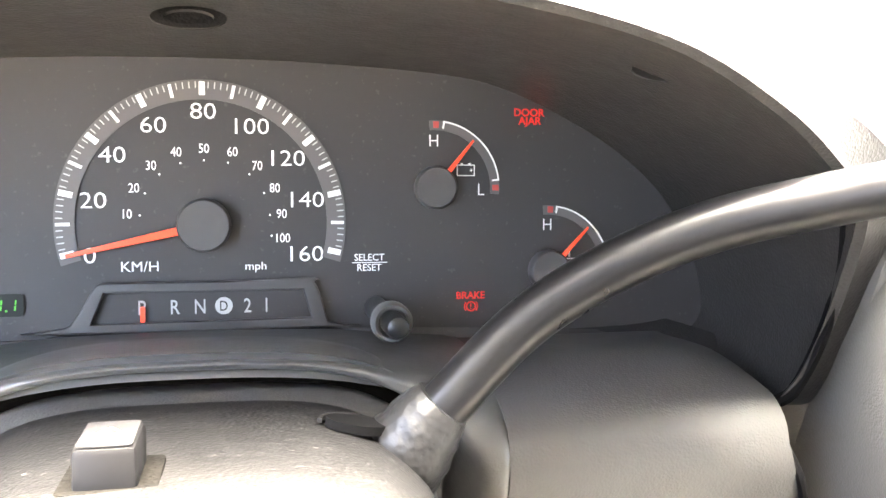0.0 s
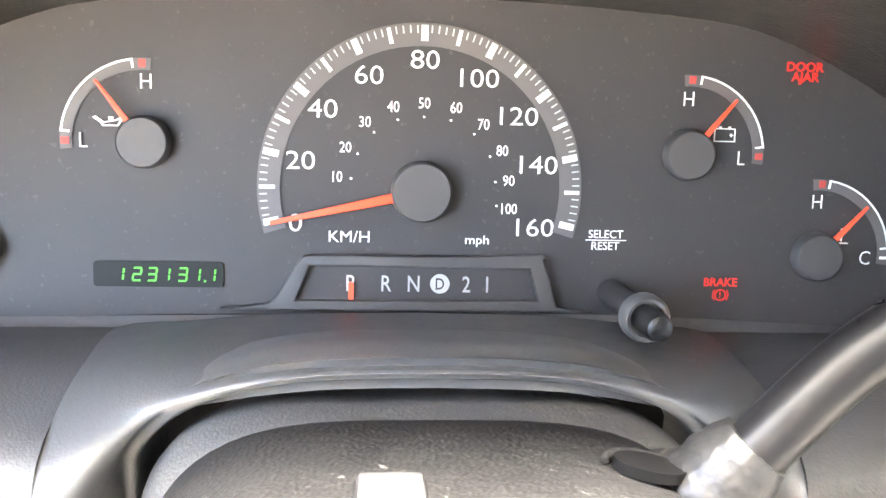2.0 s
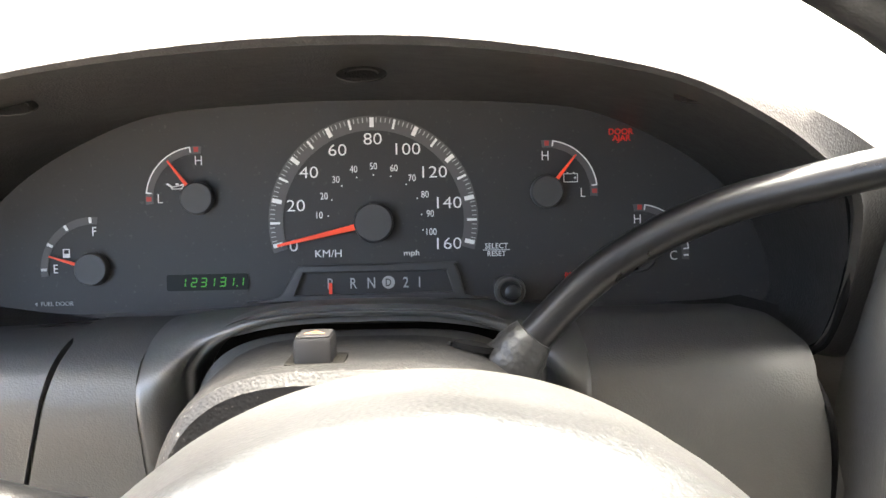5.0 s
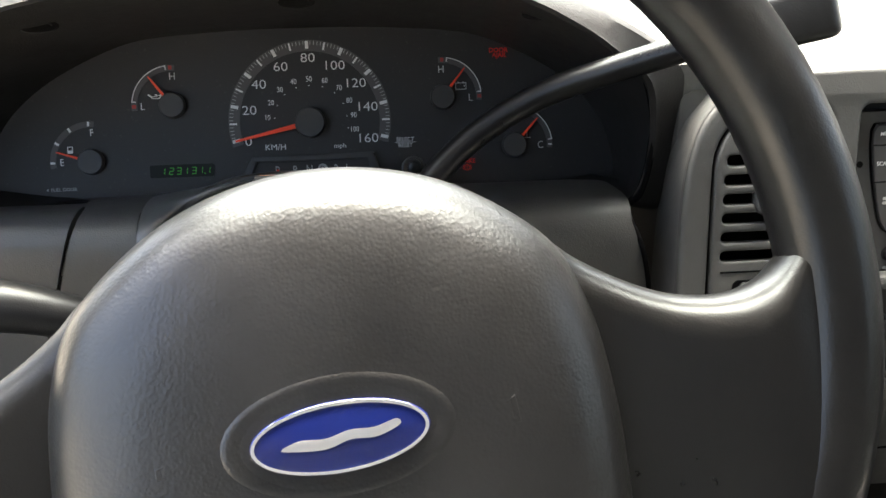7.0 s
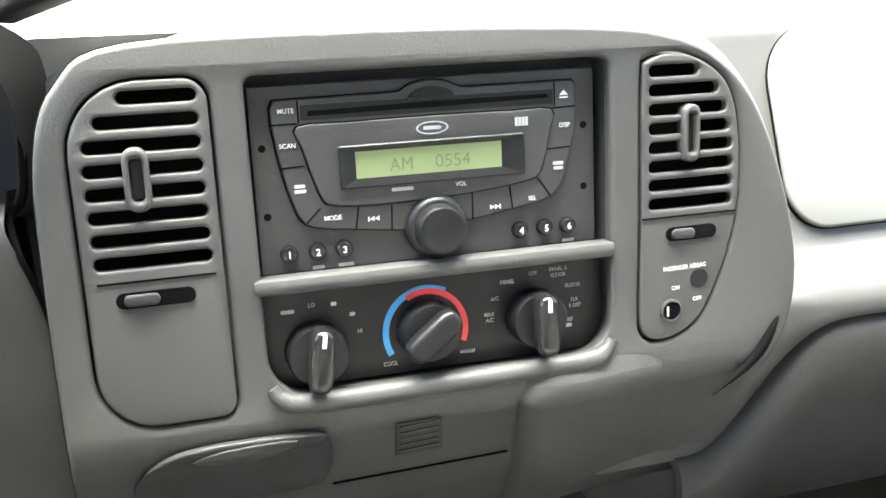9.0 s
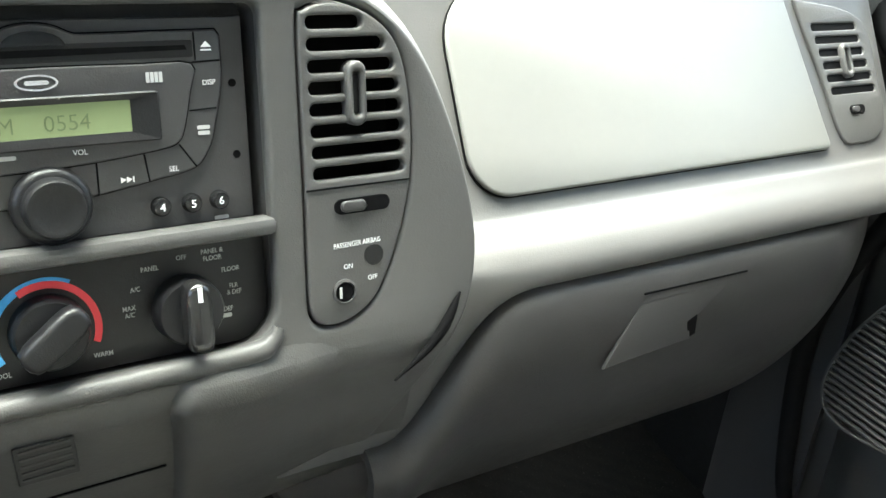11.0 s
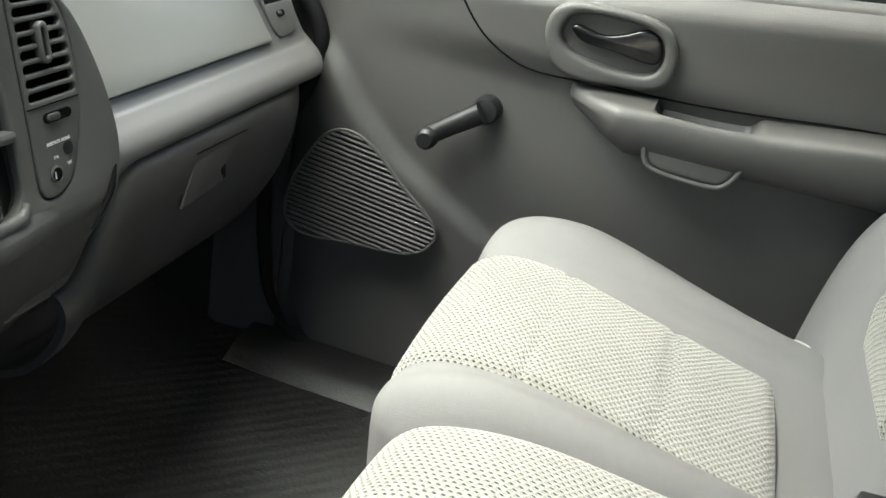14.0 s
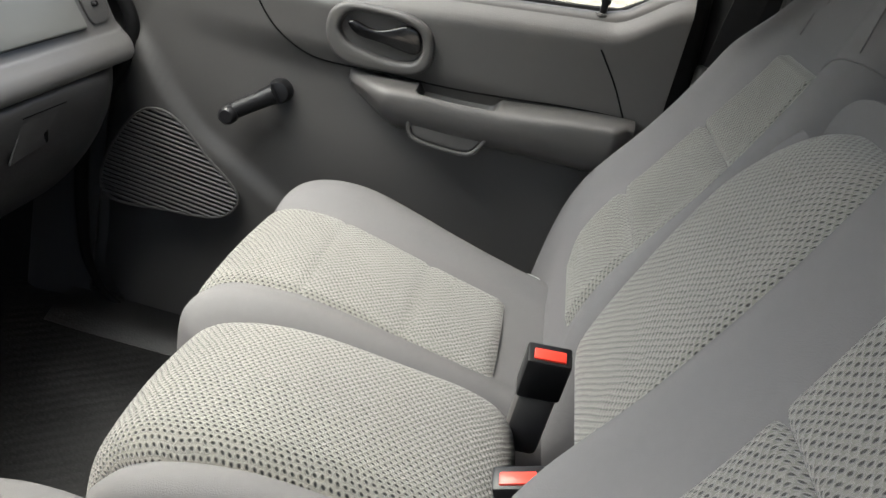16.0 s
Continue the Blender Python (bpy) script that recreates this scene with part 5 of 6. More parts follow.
on("panel", rrect(-0.0905, 0.6275, 0.0985, 0.6790, (0.014, 0.018, 0.001, 0.001)), BLACK, -0.006, 0.006, bevel=0.0006, label="matt black control panel", parent=heater)


def heater_knob(x, z, turn, metal_tip=True):
    m = STK @ lift(x, sv(z), 0.0)
    part("knob_base", turned([(0.0165, 0), (0.0160, 0.009), (0.0148, 0.0115)], m, 36), BLACK, heater, "round black knob skirt")
    k = part("knob_handle", plate(spline([(-0.0050, -0.0148), (0.0050, -0.0148), (0.0062, 0.0), (0.0046, 0.0152), (-0.0046, 0.0152), (-0.0062, 0.0)], 3, True), 0.014, 0.003, (), m @ lift(0, 0, 0.0105, turn)), GLOSS, heater, "raised black knob grip")
    part("knob_pointer", box((0.0022, 0.0070, 0.0005), m @ Matrix.Rotation(radians(turn), 4, "Z") @ lift(0, 0.0120, 0.0245)), INK, k)


heater_knob(-0.0650, 0.6460, -8)
heater_knob(0.0570, 0.6490, 0)
m = STK @ lift(-0.0045, sv(0.6500), 0.0)
part("knob_base", turned([(0.0168, 0), (0.0164, 0.008), (0.0150, 0.0105)], m, 36), BLACK, heater, "round black knob skirt")
k = part("knob_handle", plate(spline([(-0.0055, -0.0150), (0.0055, -0.0150), (0.0070, 0.0), (0.0055, 0.0150), (-0.0055, 0.0150), (-0.0070, 0.0)], 3, True), 0.011, 0.003, (), m @ lift(0, 0, 0.009, -52)), BLACK, heater, "raised black knob grip")
part("knob_pointer", box((0.005, 0.0012, 0.0005), m @ lift(-0.006, -0.0125, 0.0108, 10)), INK, heater)
on("cold_arc", arc_band(-0.0045, 0.6490, 0.0212, 0.0246, 62, 208, 30), COLD, 0.0, 0.0004, parent=heater, label="blue cold arc")
on("hot_arc", arc_band(-0.0045, 0.6490, 0.0198, 0.0230, -22, 120, 30), HOT, 0.0002, 0.0004, parent=heater, label="red warm arc")
for x, z, w in ((-0.0780, 0.6680, 0.007), (-0.0540, 0.6695, 0.003), (-0.0445, 0.6630, 0.003), (0.0765, 0.6415, 0.006)):
    bars(x, z, w, 0.0020, 0.0001, heater)
for words, x, z in (("LO", -0.0655, 0.6702), ("HI", -0.0410, 0.6535), ("COOL", -0.0255, 0.6335), ("WARM", 0.0175, 0.6345), ("MAX", 0.0310, 0.6532), ("A/C", 0.0310, 0.6500), ("A/C", 0.0345, 0.6615), ("PANEL", 0.0420, 0.6700), ("OFF", 0.0570, 0.6730), ("PANEL &", 0.0720, 0.6740), ("FLOOR", 0.0720, 0.6706), ("FLOOR", 0.0805, 0.6640), ("FLR", 0.0815, 0.6557), ("& DEF", 0.0815, 0.6525), ("DEF", 0.0780, 0.6447)):
    part("lettering", text_mesh(words, 0.0024, STK @ lift(x, sv(z), 0.0002), 0.85, 0.0002, 0.004), DIMINK, heater, smooth=False)

# ---- air vents ----
def vent(name, outline, slots, knob, m, lab, slider, frame_mat, deep=-0.022):
    at = m.translation
    v = thing(name, tuple(at), lab, "air vent")
    part("grille", plate(outline, 0.006, 0.0016, slots, m), frame_mat, v, "grey slotted vent grille", angle=30)
    # Duct parts are near-black so that colour gives the shade behind the slots.
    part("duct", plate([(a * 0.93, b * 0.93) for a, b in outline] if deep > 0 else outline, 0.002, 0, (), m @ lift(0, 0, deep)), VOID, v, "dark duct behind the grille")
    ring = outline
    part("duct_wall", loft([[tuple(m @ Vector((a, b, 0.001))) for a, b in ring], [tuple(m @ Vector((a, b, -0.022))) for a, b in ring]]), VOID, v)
    u0, v0, u1, v1 = knob
    k = part("thumb_frame", plate(rrect(u0, v0, u1, v1, (u1 - u0) / 2 - 0.0002), 0.0095, 0.0018, (rrect(u0 + 0.003, v0 + 0.005, u1 - 0.003, v1 - 0.005, (u1 - u0) / 2 - 0.0034),), m @ lift(0, 0, 0.0005)), frame_mat, v, "upright thumb wheel frame")
    part("thumb_wheel", box((u1 - u0 - 0.0062, v1 - v0 - 0.012, 0.006), m @ lift((u0 + u1) / 2, (v0 + v1) / 2, 0.004), 0.001), BLACK, k, "dark thumb wheel")
    if slider:
        a0, b0, a1, b1 = slider
        part("slider_slot", plate(rrect(a0, b0, a1, b1, (b1 - b0) / 2 - 0.0001), 0.0012, 0, (), m @ lift(0, 0, 0.0058)), VOID, v, "slider slot")
        part("slider", plate(rrect(a0 + (a1 - a0) * 0.10, b0 + 0.001, a0 + (a1 - a0) * 0.55, b1 - 0.001, (b1 - b0) / 2 - 0.0012), 0.003, 0.0012, (), m @ lift(0, 0, 0.0058)), GREY, v, "small vent slider")
    return v


VR = STK @ lift(0.1450, sv(0.7080), 0.0055)
out_r = [(x - 0.1450, sv(z) - sv(0.7080)) for x, z in vent_line]
slots = []
pitch = 0.01035


def side_at(line, v):
    """Right-hand edge of a closed outline at height v."""
    hit = [a[0] + (b[0] - a[0]) * (v - a[1]) / (b[1] - a[1]) for a, b in zip(line, line[1:] + line[:1]) if (a[1] - v) * (b[1] - v) < 0]
    return max(hit)


for k in range(8):
    vc = -0.0025 + pitch * k
    u0, u1 = -0.0230, min(0.0290, side_at(out_r, vc + 0.0031) - 0.0042)
    slots.append(rrect(u0, vc - 0.0032, u1, vc + 0.0032, 0.0031, 4))
vr = vent("air_vent", out_r, slots, (-0.0040, 0.0200, 0.0062, 0.0515), VR, "grey centre air vent with curved top", (-0.0130, -0.0238, 0.0182, -0.0160), DASH)
part("seam", box((0.058, 0.0009, 0.0008), VR @ lift(0.0015, -0.0100, 0.0062)), VOID, vr)
part("airbag_lamp", turned([(0.0055, 0), (0.0055, 0.001), (0.004, 0.0012)], VR @ lift(0.0081, -0.0470, 0.0056), 20), BLACK, vr, "round dark airbag lamp")
lock = part("airbag_switch", turned([(0.0068, 0), (0.0068, 0.0016), (0.0056, 0.002), (0.0052, 0.0004)], VR @ lift(-0.0095, -0.0640, 0.0056), 24), CAP, vr, "round airbag key switch")
part("key_barrel", turned([(0.0050, 0), (0.0050, 0.0012)], VR @ lift(-0.0095, -0.0640, 0.0058), 20), VOID, lock)
part("key_slot", box((0.0012, 0.0058, 0.0006), VR @ lift(-0.0120, -0.0640, 0.0073)), DIMINK, lock)
part("lettering", text_mesh("PASSENGER AIRBAG", 0.0027, VR @ lift(-0.0010, -0.0395, 0.0061, 1), 0.80, 0.0003), INK, vr, smooth=False)
part("lettering", text_mesh("ON", 0.0026, VR @ lift(-0.0067, -0.0510, 0.0061), 0.9, 0.0003), INK, vr, smooth=False)
part("lettering", text_mesh("OFF", 0.0026, VR @ lift(0.0071, -0.0588, 0.0061), 0.9, 0.0003), INK, vr, smooth=False)
VL = STK @ lift(-0.1405, sv(0.7300), 0.0055)
out_l = [(x + 0.1405, sv(z) - sv(0.7300)) for x, z in rrect(-0.1722, 0.6220, -0.1078, 0.7862, (0.028, 0.008, 0.011, 0.033), 7)]
slots = []
for k in range(8):
    vc = -0.0270 + 0.0110 * k
    u0, u1 = -0.0265, 0.0280
    if k == 7:
        u0 = -0.0080
    elif k == 6:
        u0 = -0.0195
    elif k == 5:
        u0 = -0.0255
    slots.append(rrect(u0, vc - 0.0031, u1, vc + 0.0031, 0.003, 4))
vl = vent("air_vent", out_l, slots, (-0.0085, -0.0030, 0.0035, 0.0275), VL, "grey centre air vent beside the steering wheel", (-0.0185, -0.0490, 0.0185, -0.0412), DASH)
part("seam", box((0.055, 0.0009, 0.0008), VL @ lift(0.0015, -0.0362, 0.0062)), VOID, vl)
VP = AIR @ lift(0.662, 0.055, -0.0035)
out_p = [(-0.034, -0.050), (-0.012, -0.056), (0.010, -0.054), (0.030, -0.040), (0.038, -0.01), (0.042, 0.05), (-0.030, 0.068), (-0.040, 0.06), (-0.036, 0.0)]
out_p = [(u - 0.02 * (v / 0.1), v) for u, v in spline(out_p, 4, True)]
slots = [rrect(-0.029 - 0.02 * (v / 0.1), v - 0.0030, 0.031 - 0.02 * (v / 0.1), v + 0.0030, 0.0028, 4) for v in (-0.010, 0.001, 0.012, 0.023, 0.034, 0.045)]
vent("air_vent", out_p, slots, (-0.0075, 0.000, 0.0040, 0.0300), VP, "grey outer air vent by the passenger door", (-0.008, -0.0310, 0.012, -0.0235), DASH, 0.0026)
# coin tray drawer
tray = thing("ash_tray", (-0.11, -0.03, 0.565), "closed grey ash tray drawer with a scooped pull", "ash tray")
drawer = part("drawer", curl(plate([(x, sv(z)) for x, z in spline([(-0.1625, 0.588), (-0.150, 0.6025), (-0.125, 0.6085), (-0.075, 0.6075), (-0.0632, 0.6025), (-0.0625, 0.584), (-0.072, 0.5710), (-0.105, 0.5695), (-0.152, 0.5740)], 4, True)], 0.006, 0.002, (), STK @ lift(0, 0, 0.0095))), GREY, tray, "rounded drawer front")
part("pull", curl(plate([(x, sv(z)) for x, z in spline([(-0.1325, 0.6020), (-0.114, 0.6060), (-0.080, 0.6055), (-0.094, 0.5985), (-0.116, 0.5975)], 3, True)], 0.002, 0.0008, (), STK @ lift(0, 0, 0.0148))), DASH, drawer, "scooped pull")

# ---- passenger door ----
pdoor = thing("passenger_door", (0.79, -0.4, 0.13), "closed grey plastic passenger door lining with armrest and window crank", "car door")


def sill(y):
    """Height of the window sill, rising to the rear."""
    return 0.745 - 0.115 * y + 0.05 * smoothstep(-0.69, -0.80, y)


def door_x(y, z):
    """Inner surface of the door lining."""
    x = 0.765
    x -= 0.020 * smoothstep(0.64, 0.70, z) * smoothstep(0.02, -0.30, y)
    x += 0.032 * smoothstep(0.57, 0.25, z)
    x += 0.05 * smoothstep(sill(y) - 0.025, sill(y) + 0.03, z)
    x += 0.06 * smoothstep(-0.05, 0.10, y) ** 2
    below = float(np.interp(-y, [-0.05, 0.004, 0.044, 0.102, 0.156, 0.21, 0.2545], [0.68, 0.622, 0.570, 0.515, 0.482, 0.450, 0.423])) - z
    x -= 0.016 * smoothstep(-0.004, 0.034, below) * (1 - smoothstep(0.12, 0.24, below)) * smoothstep(-0.34, -0.22, y) * smoothstep(0.10, 0.03, y)
    return x


rows = []
for y in np.linspace(0.105, -0.80, 100):
    low = 0.128 + 0.06 * smoothstep(-0.02, 0.10, y)
    top = sill(y) + 0.004
    rows.append([(door_x(y, z), y, z) for z in np.linspace(low, top, 90)])
part("lining", sheet(rows, 0.008, EYES), TRIM, pdoor, "grey moulded door lining", angle=60)
part("outer_skin", box((0.012, 1.0, 0.84), pose(0.885, -0.35, 0.30)), PAINT, pdoor, "painted outer door skin")
part("sill_top", tube([(0.803, y, sill(y) - 0.008) for y in np.linspace(0.12, -0.80, 24)], 0.022, 12), TRIM, pdoor, "rounded window sill")
part("window_seal", tube([(0.822, y, sill(y) + 0.012) for y in np.linspace(0.10, -0.78, 24)], 0.007, 8), RUBBER, pdoor, "black window seal")
pane = part("window_pane", plate([(0.12, 0.73), (-0.30, 0.78), (-0.70, 0.83), (-0.77, 0.88), (-0.80, 1.36), (-0.10, 1.36)], 0.004, 0, (), Matrix(((0, 0, 1, 0.832), (1, 0, 0, 0), (0, 1, 0, 0), (0, 0, 0, 1)))), SIDE, pdoor, "door window dimmed to let in less light", smooth=False)
pane.visible_shadow = False
part("rear_edge", tube([(0.79, -0.81, 0.13), (0.785, -0.815, 0.5), (0.785, -0.81, 0.75), (0.80, -0.80, 0.90), (0.81, -0.81, 1.36)], 0.026, 10), RUBBER, pdoor, "black rear door seal")
part("front_seal", tube(spline([(0.768, 0.150, 0.790), (0.770, 0.113, 0.739), (0.770, 0.073, 0.701), (0.769, 0.042, 0.663), (0.768, 0.030, 0.63), (0.768, 0.034, 0.59), (0.768, 0.052, 0.545), (0.766, 0.078, 0.482), (0.770, 0.095, 0.40), (0.776, 0.088, 0.29), (0.778, 0.066, 0.197), (0.780, 0.0, 0.132), (0.785, -0.15, 0.115)], 6), [0.0115 - 0.006 * smoothstep(52, 68, k) for k in range(73)], 10), RUBBER, pdoor, "black rubber door seal")
DM = Matrix(((0, 0, -1, 0.765), (-1, 0, 0, 0), (0, 1, 0, 0), (0, 0, 0, 1)))


def dplace(y, z, n=0.0, turn=0.0):
    """A pose on the lining: u to the rear, v up, n into the cab."""
    return Matrix.Translation((door_x(y, z) - 0.765, 0, 0)) @ DM @ lift(-y, z, n, turn)


# speaker grille: raised rim, dark mesh and proud slanting bars
spk = spline([(0.020, 0.522), (0.066, 0.515), (0.125, 0.465), (0.182, 0.418), (0.184, 0.388), (0.150, 0.362), (0.06, 0.352), (-0.020, 0.345), (-0.050, 0.368), (-0.046, 0.420), (-0.015, 0.490)], 5, True)
cy, cz = 0.06, 0.43
SPK = Matrix.Translation((-0.012, 0, 0)) @ DM
grille = part("speaker_grille", plate(spk, 0.007, 0.003, ([((u - cy) * 0.965 + cy, (v - cz) * 0.955 + cz) for u, v in spk],), SPK), TRIM, pdoor, "grey speaker grille rim")
part("speaker_mesh", plate([((u - cy) * 0.97 + cy, (v - cz) * 0.96 + cz) for u, v in spk], 0.002, 0, (), SPK), SHROUD, grille, "dark speaker opening")
inside = [((u - cy) * 0.965 + cy, (v - cz) * 0.955 + cz) for u, v in spk]


def span(level):
    """Where the slanting line at this level enters and leaves the grille."""
    hits = []
    for (u0, v0), (u1, v1) in zip(inside, inside[1:] + inside[:1]):
        a, b = v0 + 0.10 * u0 - level, v1 + 0.10 * u1 - level
        if (a < 0) != (b < 0):
            hits.append(u0 + (u1 - u0) * a / (a - b))
    return (min(hits), max(hits)) if len(hits) > 1 else None


for k in range(23):
    level = 0.3555 + 0.0075 * k
    ends = span(level)
    if ends and ends[1] - ends[0] > 0.012:
        a, b = ends
        p0, p1 = SPK @ Vector((a, level - 0.10 * a, 0.005)), SPK @ Vector((b, level - 0.10 * b, 0.005))
        part("grille_bar", tube([tuple(p0), tuple(p1)], 0.0022, 6), TRIM, grille)
# armrest with its pocket and pull cup
rows = []
for y in np.linspace(-0.325, -0.765, 96):
    s = (y + 0.325) / -0.44
    out = 0.066 * min(1, (s / 0.16) ** 0.6) * (1 - smoothstep(0.93, 1.0, s) * 0.5)
    zt = 0.664 + 0.006 * smoothstep(0.0, 0.3, s) + 0.028 * smoothstep(0.35, 1.0, s)
    hgt = (0.016 + 0.048 * min(1, s / 0.2)) * (1 + 0.25 * smoothstep(0.5, 1.0, s))
    x0 = door_x(y, zt) + 0.012
    dip = 0.030 * smoothstep(0.255, 0.275, s) * (1 - smoothstep(0.51, 0.545, s))
    prof = spline([(x0, zt + 0.004), (x0 - 0.018, zt + 0.003 - dip), (x0 - 0.4 * out - 0.012, zt + 0.002 - dip), (x0 - 0.85 * out - 0.012, zt - 0.003), (x0 - out - 0.012, zt - 0.014), (x0 - out - 0.008, zt - 0.6 * hgt), (x0 - 0.7 * out - 0.005, zt - hgt), (x0, zt - hgt - 0.012)], 4)
    rows.append([(x, y, z) for x, z in prof])
arm = part("armrest", loft(rows, True, True, True), TRIM, pdoor, "grey moulded armrest")
cup = spline([(0.435, 0.632), (0.442, 0.606), (0.462, 0.596), (0.52, 0.594), (0.543, 0.602), (0.560, 0.634)], 4)
part("pull_cup", plate(cup + [(0.556, 0.644), (0.440, 0.644)], 0.054, 0.009, (), DM @ lift(0, 0, 0.010), 4), TRIM, arm, "moulded pull cup under the armrest", angle=60)
part("cup_rim", tube([tuple(DM @ Vector((u, v, 0.064))) for u, v in cup], 0.0034, 10), TRIM, arm, "rounded rim of the pull cup")
# inside handle
bez = spline([(0.280, 0.722), (0.284, 0.750), (0.305, 0.766), (0.345, 0.770), (0.40, 0.769), (0.432, 0.757), (0.447, 0.728), (0.444, 0.700), (0.425, 0.684), (0.385, 0.678), (0.325, 0.676), (0.295, 0.690)], 5, True)
hole_h = spline([(0.300, 0.730), (0.312, 0.752), (0.345, 0.758), (0.395, 0.757), (0.422, 0.746), (0.430, 0.722), (0.418, 0.702), (0.38, 0.697), (0.335, 0.703), (0.310, 0.712)], 5, True)
HM = Matrix.Translation((door_x(-0.36, 0.72) - 0.765, 0, 0)) @ DM
handle = part("door_handle", plate(bez, 0.022, 0.007, (hole_h,), HM @ lift(0, 0, -0.006), 3), TRIM, pdoor, "grey oval handle surround")
well_rings = [[tuple(HM @ Vector(((u - 0.365) * k + 0.365, (v - 0.727) * k + 0.727, n))) for u, v in hole_h] for k, n in ((1.02, 0.012), (0.99, 0.004), (0.95, -0.006), (0.85, -0.013), (0.6, -0.016), (0.2, -0.017))]
part("handle_well", loft(well_rings, True, False, True), TRIM, handle, "dished grey handle well")
part("handle_lever", plate(spline([(0.312, 0.735), (0.320, 0.742), (0.350, 0.736), (0.375, 0.742), (0.400, 0.753), (0.420, 0.748), (0.427, 0.725), (0.415, 0.714), (0.37, 0.719), (0.33, 0.722)], 4, True), 0.012, 0.004, (), HM @ lift(0, 0, 0.002)), material("handle_black", (0.004, 0.004, 0.0042), 0.22, spec=0.45), handle, "black handle lever")
# window crank
crank = part("window_crank", turned([(0.020, 0), (0.0195, 0.012), (0.016, 0.020), (0.008, 0.022)], dplace(-0.222, 0.600, 0.0), 24), BLACK, pdoor, "black window crank")
part("crank_arm", tube(spline([(0.738, -0.220, 0.600), (0.736, -0.200, 0.5855), (0.734, -0.172, 0.5655), (0.732, -0.158, 0.555)], 4), [0.0160, 0.0155, 0.0150, 0.0147, 0.0144, 0.0142, 0.0140, 0.0139, 0.0138, 0.0137, 0.0136, 0.0135, 0.0135], 16), BLACK, crank, "black crank arm")
part("crank_knob", turned([(0.008, 0.0), (0.013, 0.004), (0.0150, 0.014), (0.0140, 0.026), (0.010, 0.030)], frame_of((0.738, -0.157, 0.552), (0, -1, 0), (0, 0, 1)), 22), BLACK, crank, "round black crank knob")
part("lock_knob", turned([(0.0055, 0), (0.0055, 0.016), (0.0075, 0.019), (0.0075, 0.026), (0.005, 0.028)], pose(0.800, -0.676, 0.832), 16), BLACK, pdoor, "black lock knob")
part("lock_collar", turned([(0.013, 0), (0.012, 0.003)], pose(0.800, -0.676, 0.832), 20), TRIM, pdoor)
# trim seam lines pressed into the lining
for line in ([(-0.150, 0.765), (-0.164, 0.737), (-0.195, 0.703), (-0.235, 0.678), (-0.273, 0.667), (-0.335, 0.668)], [(-0.335, 0.672), (-0.487, 0.676), (-0.66, 0.695), (-0.745, 0.700)], [(-0.686, 0.79), (-0.72, 0.745), (-0.747, 0.700)]):
    part("lining_seam", tube([(door_x(y, z) - 0.0002, y, z) for y, z in spline(line, 5)], 0.0014, 6), VOID, pdoor)
# scuffed sill covering between the floor and the door
rows = []
for y in np.linspace(0.10, -0.78, 24):
    rows.append([(x, y, z) for x, z in spline([(0.690, 0.119), (0.708, 0.128), (0.728, 0.136), (0.755, 0.140), (0.795, 0.140)], 4)])
tagged(part("trim", sheet(rows, 0.006, EYES), SILL), "scuffed dark sill covering along the door", "trim", "", "structure")
# kick panel before the door
tagged(part("trim", sheet([[(x, y, z) for z in (0.10, 0.3, 0.5, 0.62)] for x, y in ((0.795, 0.07), (0.790, 0.12), (0.782, 0.165), (0.790, 0.185))], 0.01, EYES), GREY), "grey kick panel in the footwell", "trim", "", "structure")
# Near-black sheet whose colour stands in for shade deep in the footwell.
tagged(part("wall_footwell", sheet([[(x, y, z) for z in (0.10, 0.3, 0.5, 0.62)] for x, y in ((0.792, 0.178), (0.780, 0.30), (0.77, 0.45), (0.76, 0.62))], 0.01, EYES), FOOTWELL_SHADE), "black sheet painting the shade on the footwell side", "wall", "", "structure")

# ---- seats ----
def seat_grid(us, line, shape, lift_n=0.0):
    """A padded surface: us across, line a profile of y, z; shape(u, s) the swelling along the normal."""
    pts = np.array(line)
    seg = np.r_[0, np.cumsum(np.linalg.norm(np.diff(pts, axis=0), axis=1))]
    tang = np.gradient(pts, axis=0)
    tang /= np.linalg.norm(tang, axis=1)[:, None]
    nrm = np.stack([tang[:, 1], -tang[:, 0]], 1)
    rows = []
    for u in us:
        row = []
        for p, n, s in zip(pts, nrm, seg / seg[-1]):
            h = shape(u, s) + lift_n
            row.append((u, p[0] + n[0] * h, p[1] + n[1] * h))
        rows.append(row)
    return rows


def cloth(name, us, line, shape, mt, parent, lift_n=0.0, label="", thick=0.02):
    return part(name, sheet(seat_grid(us, line, shape, lift_n), thick, (0.0, -0.2, 1.3)), mt, parent, label, angle=70)


def sided(u0, u1, roll, depth):
    """Drop of the outer edges, so that a pad is rounded at both sides."""
    def drop(u):
        e = min(u - u0, u1 - u)
        return -depth * (1 - math.sqrt(max(0.0, 1 - (1 - min(e / roll, 1)) ** 2)))
    return drop


def across(u0, u1, roll, n=34):
    """Positions across a pad, closer together at its rounded edges."""
    t = (1 - np.cos(np.linspace(0, math.pi, n))) / 2
    return u0 + (u1 - u0) * t


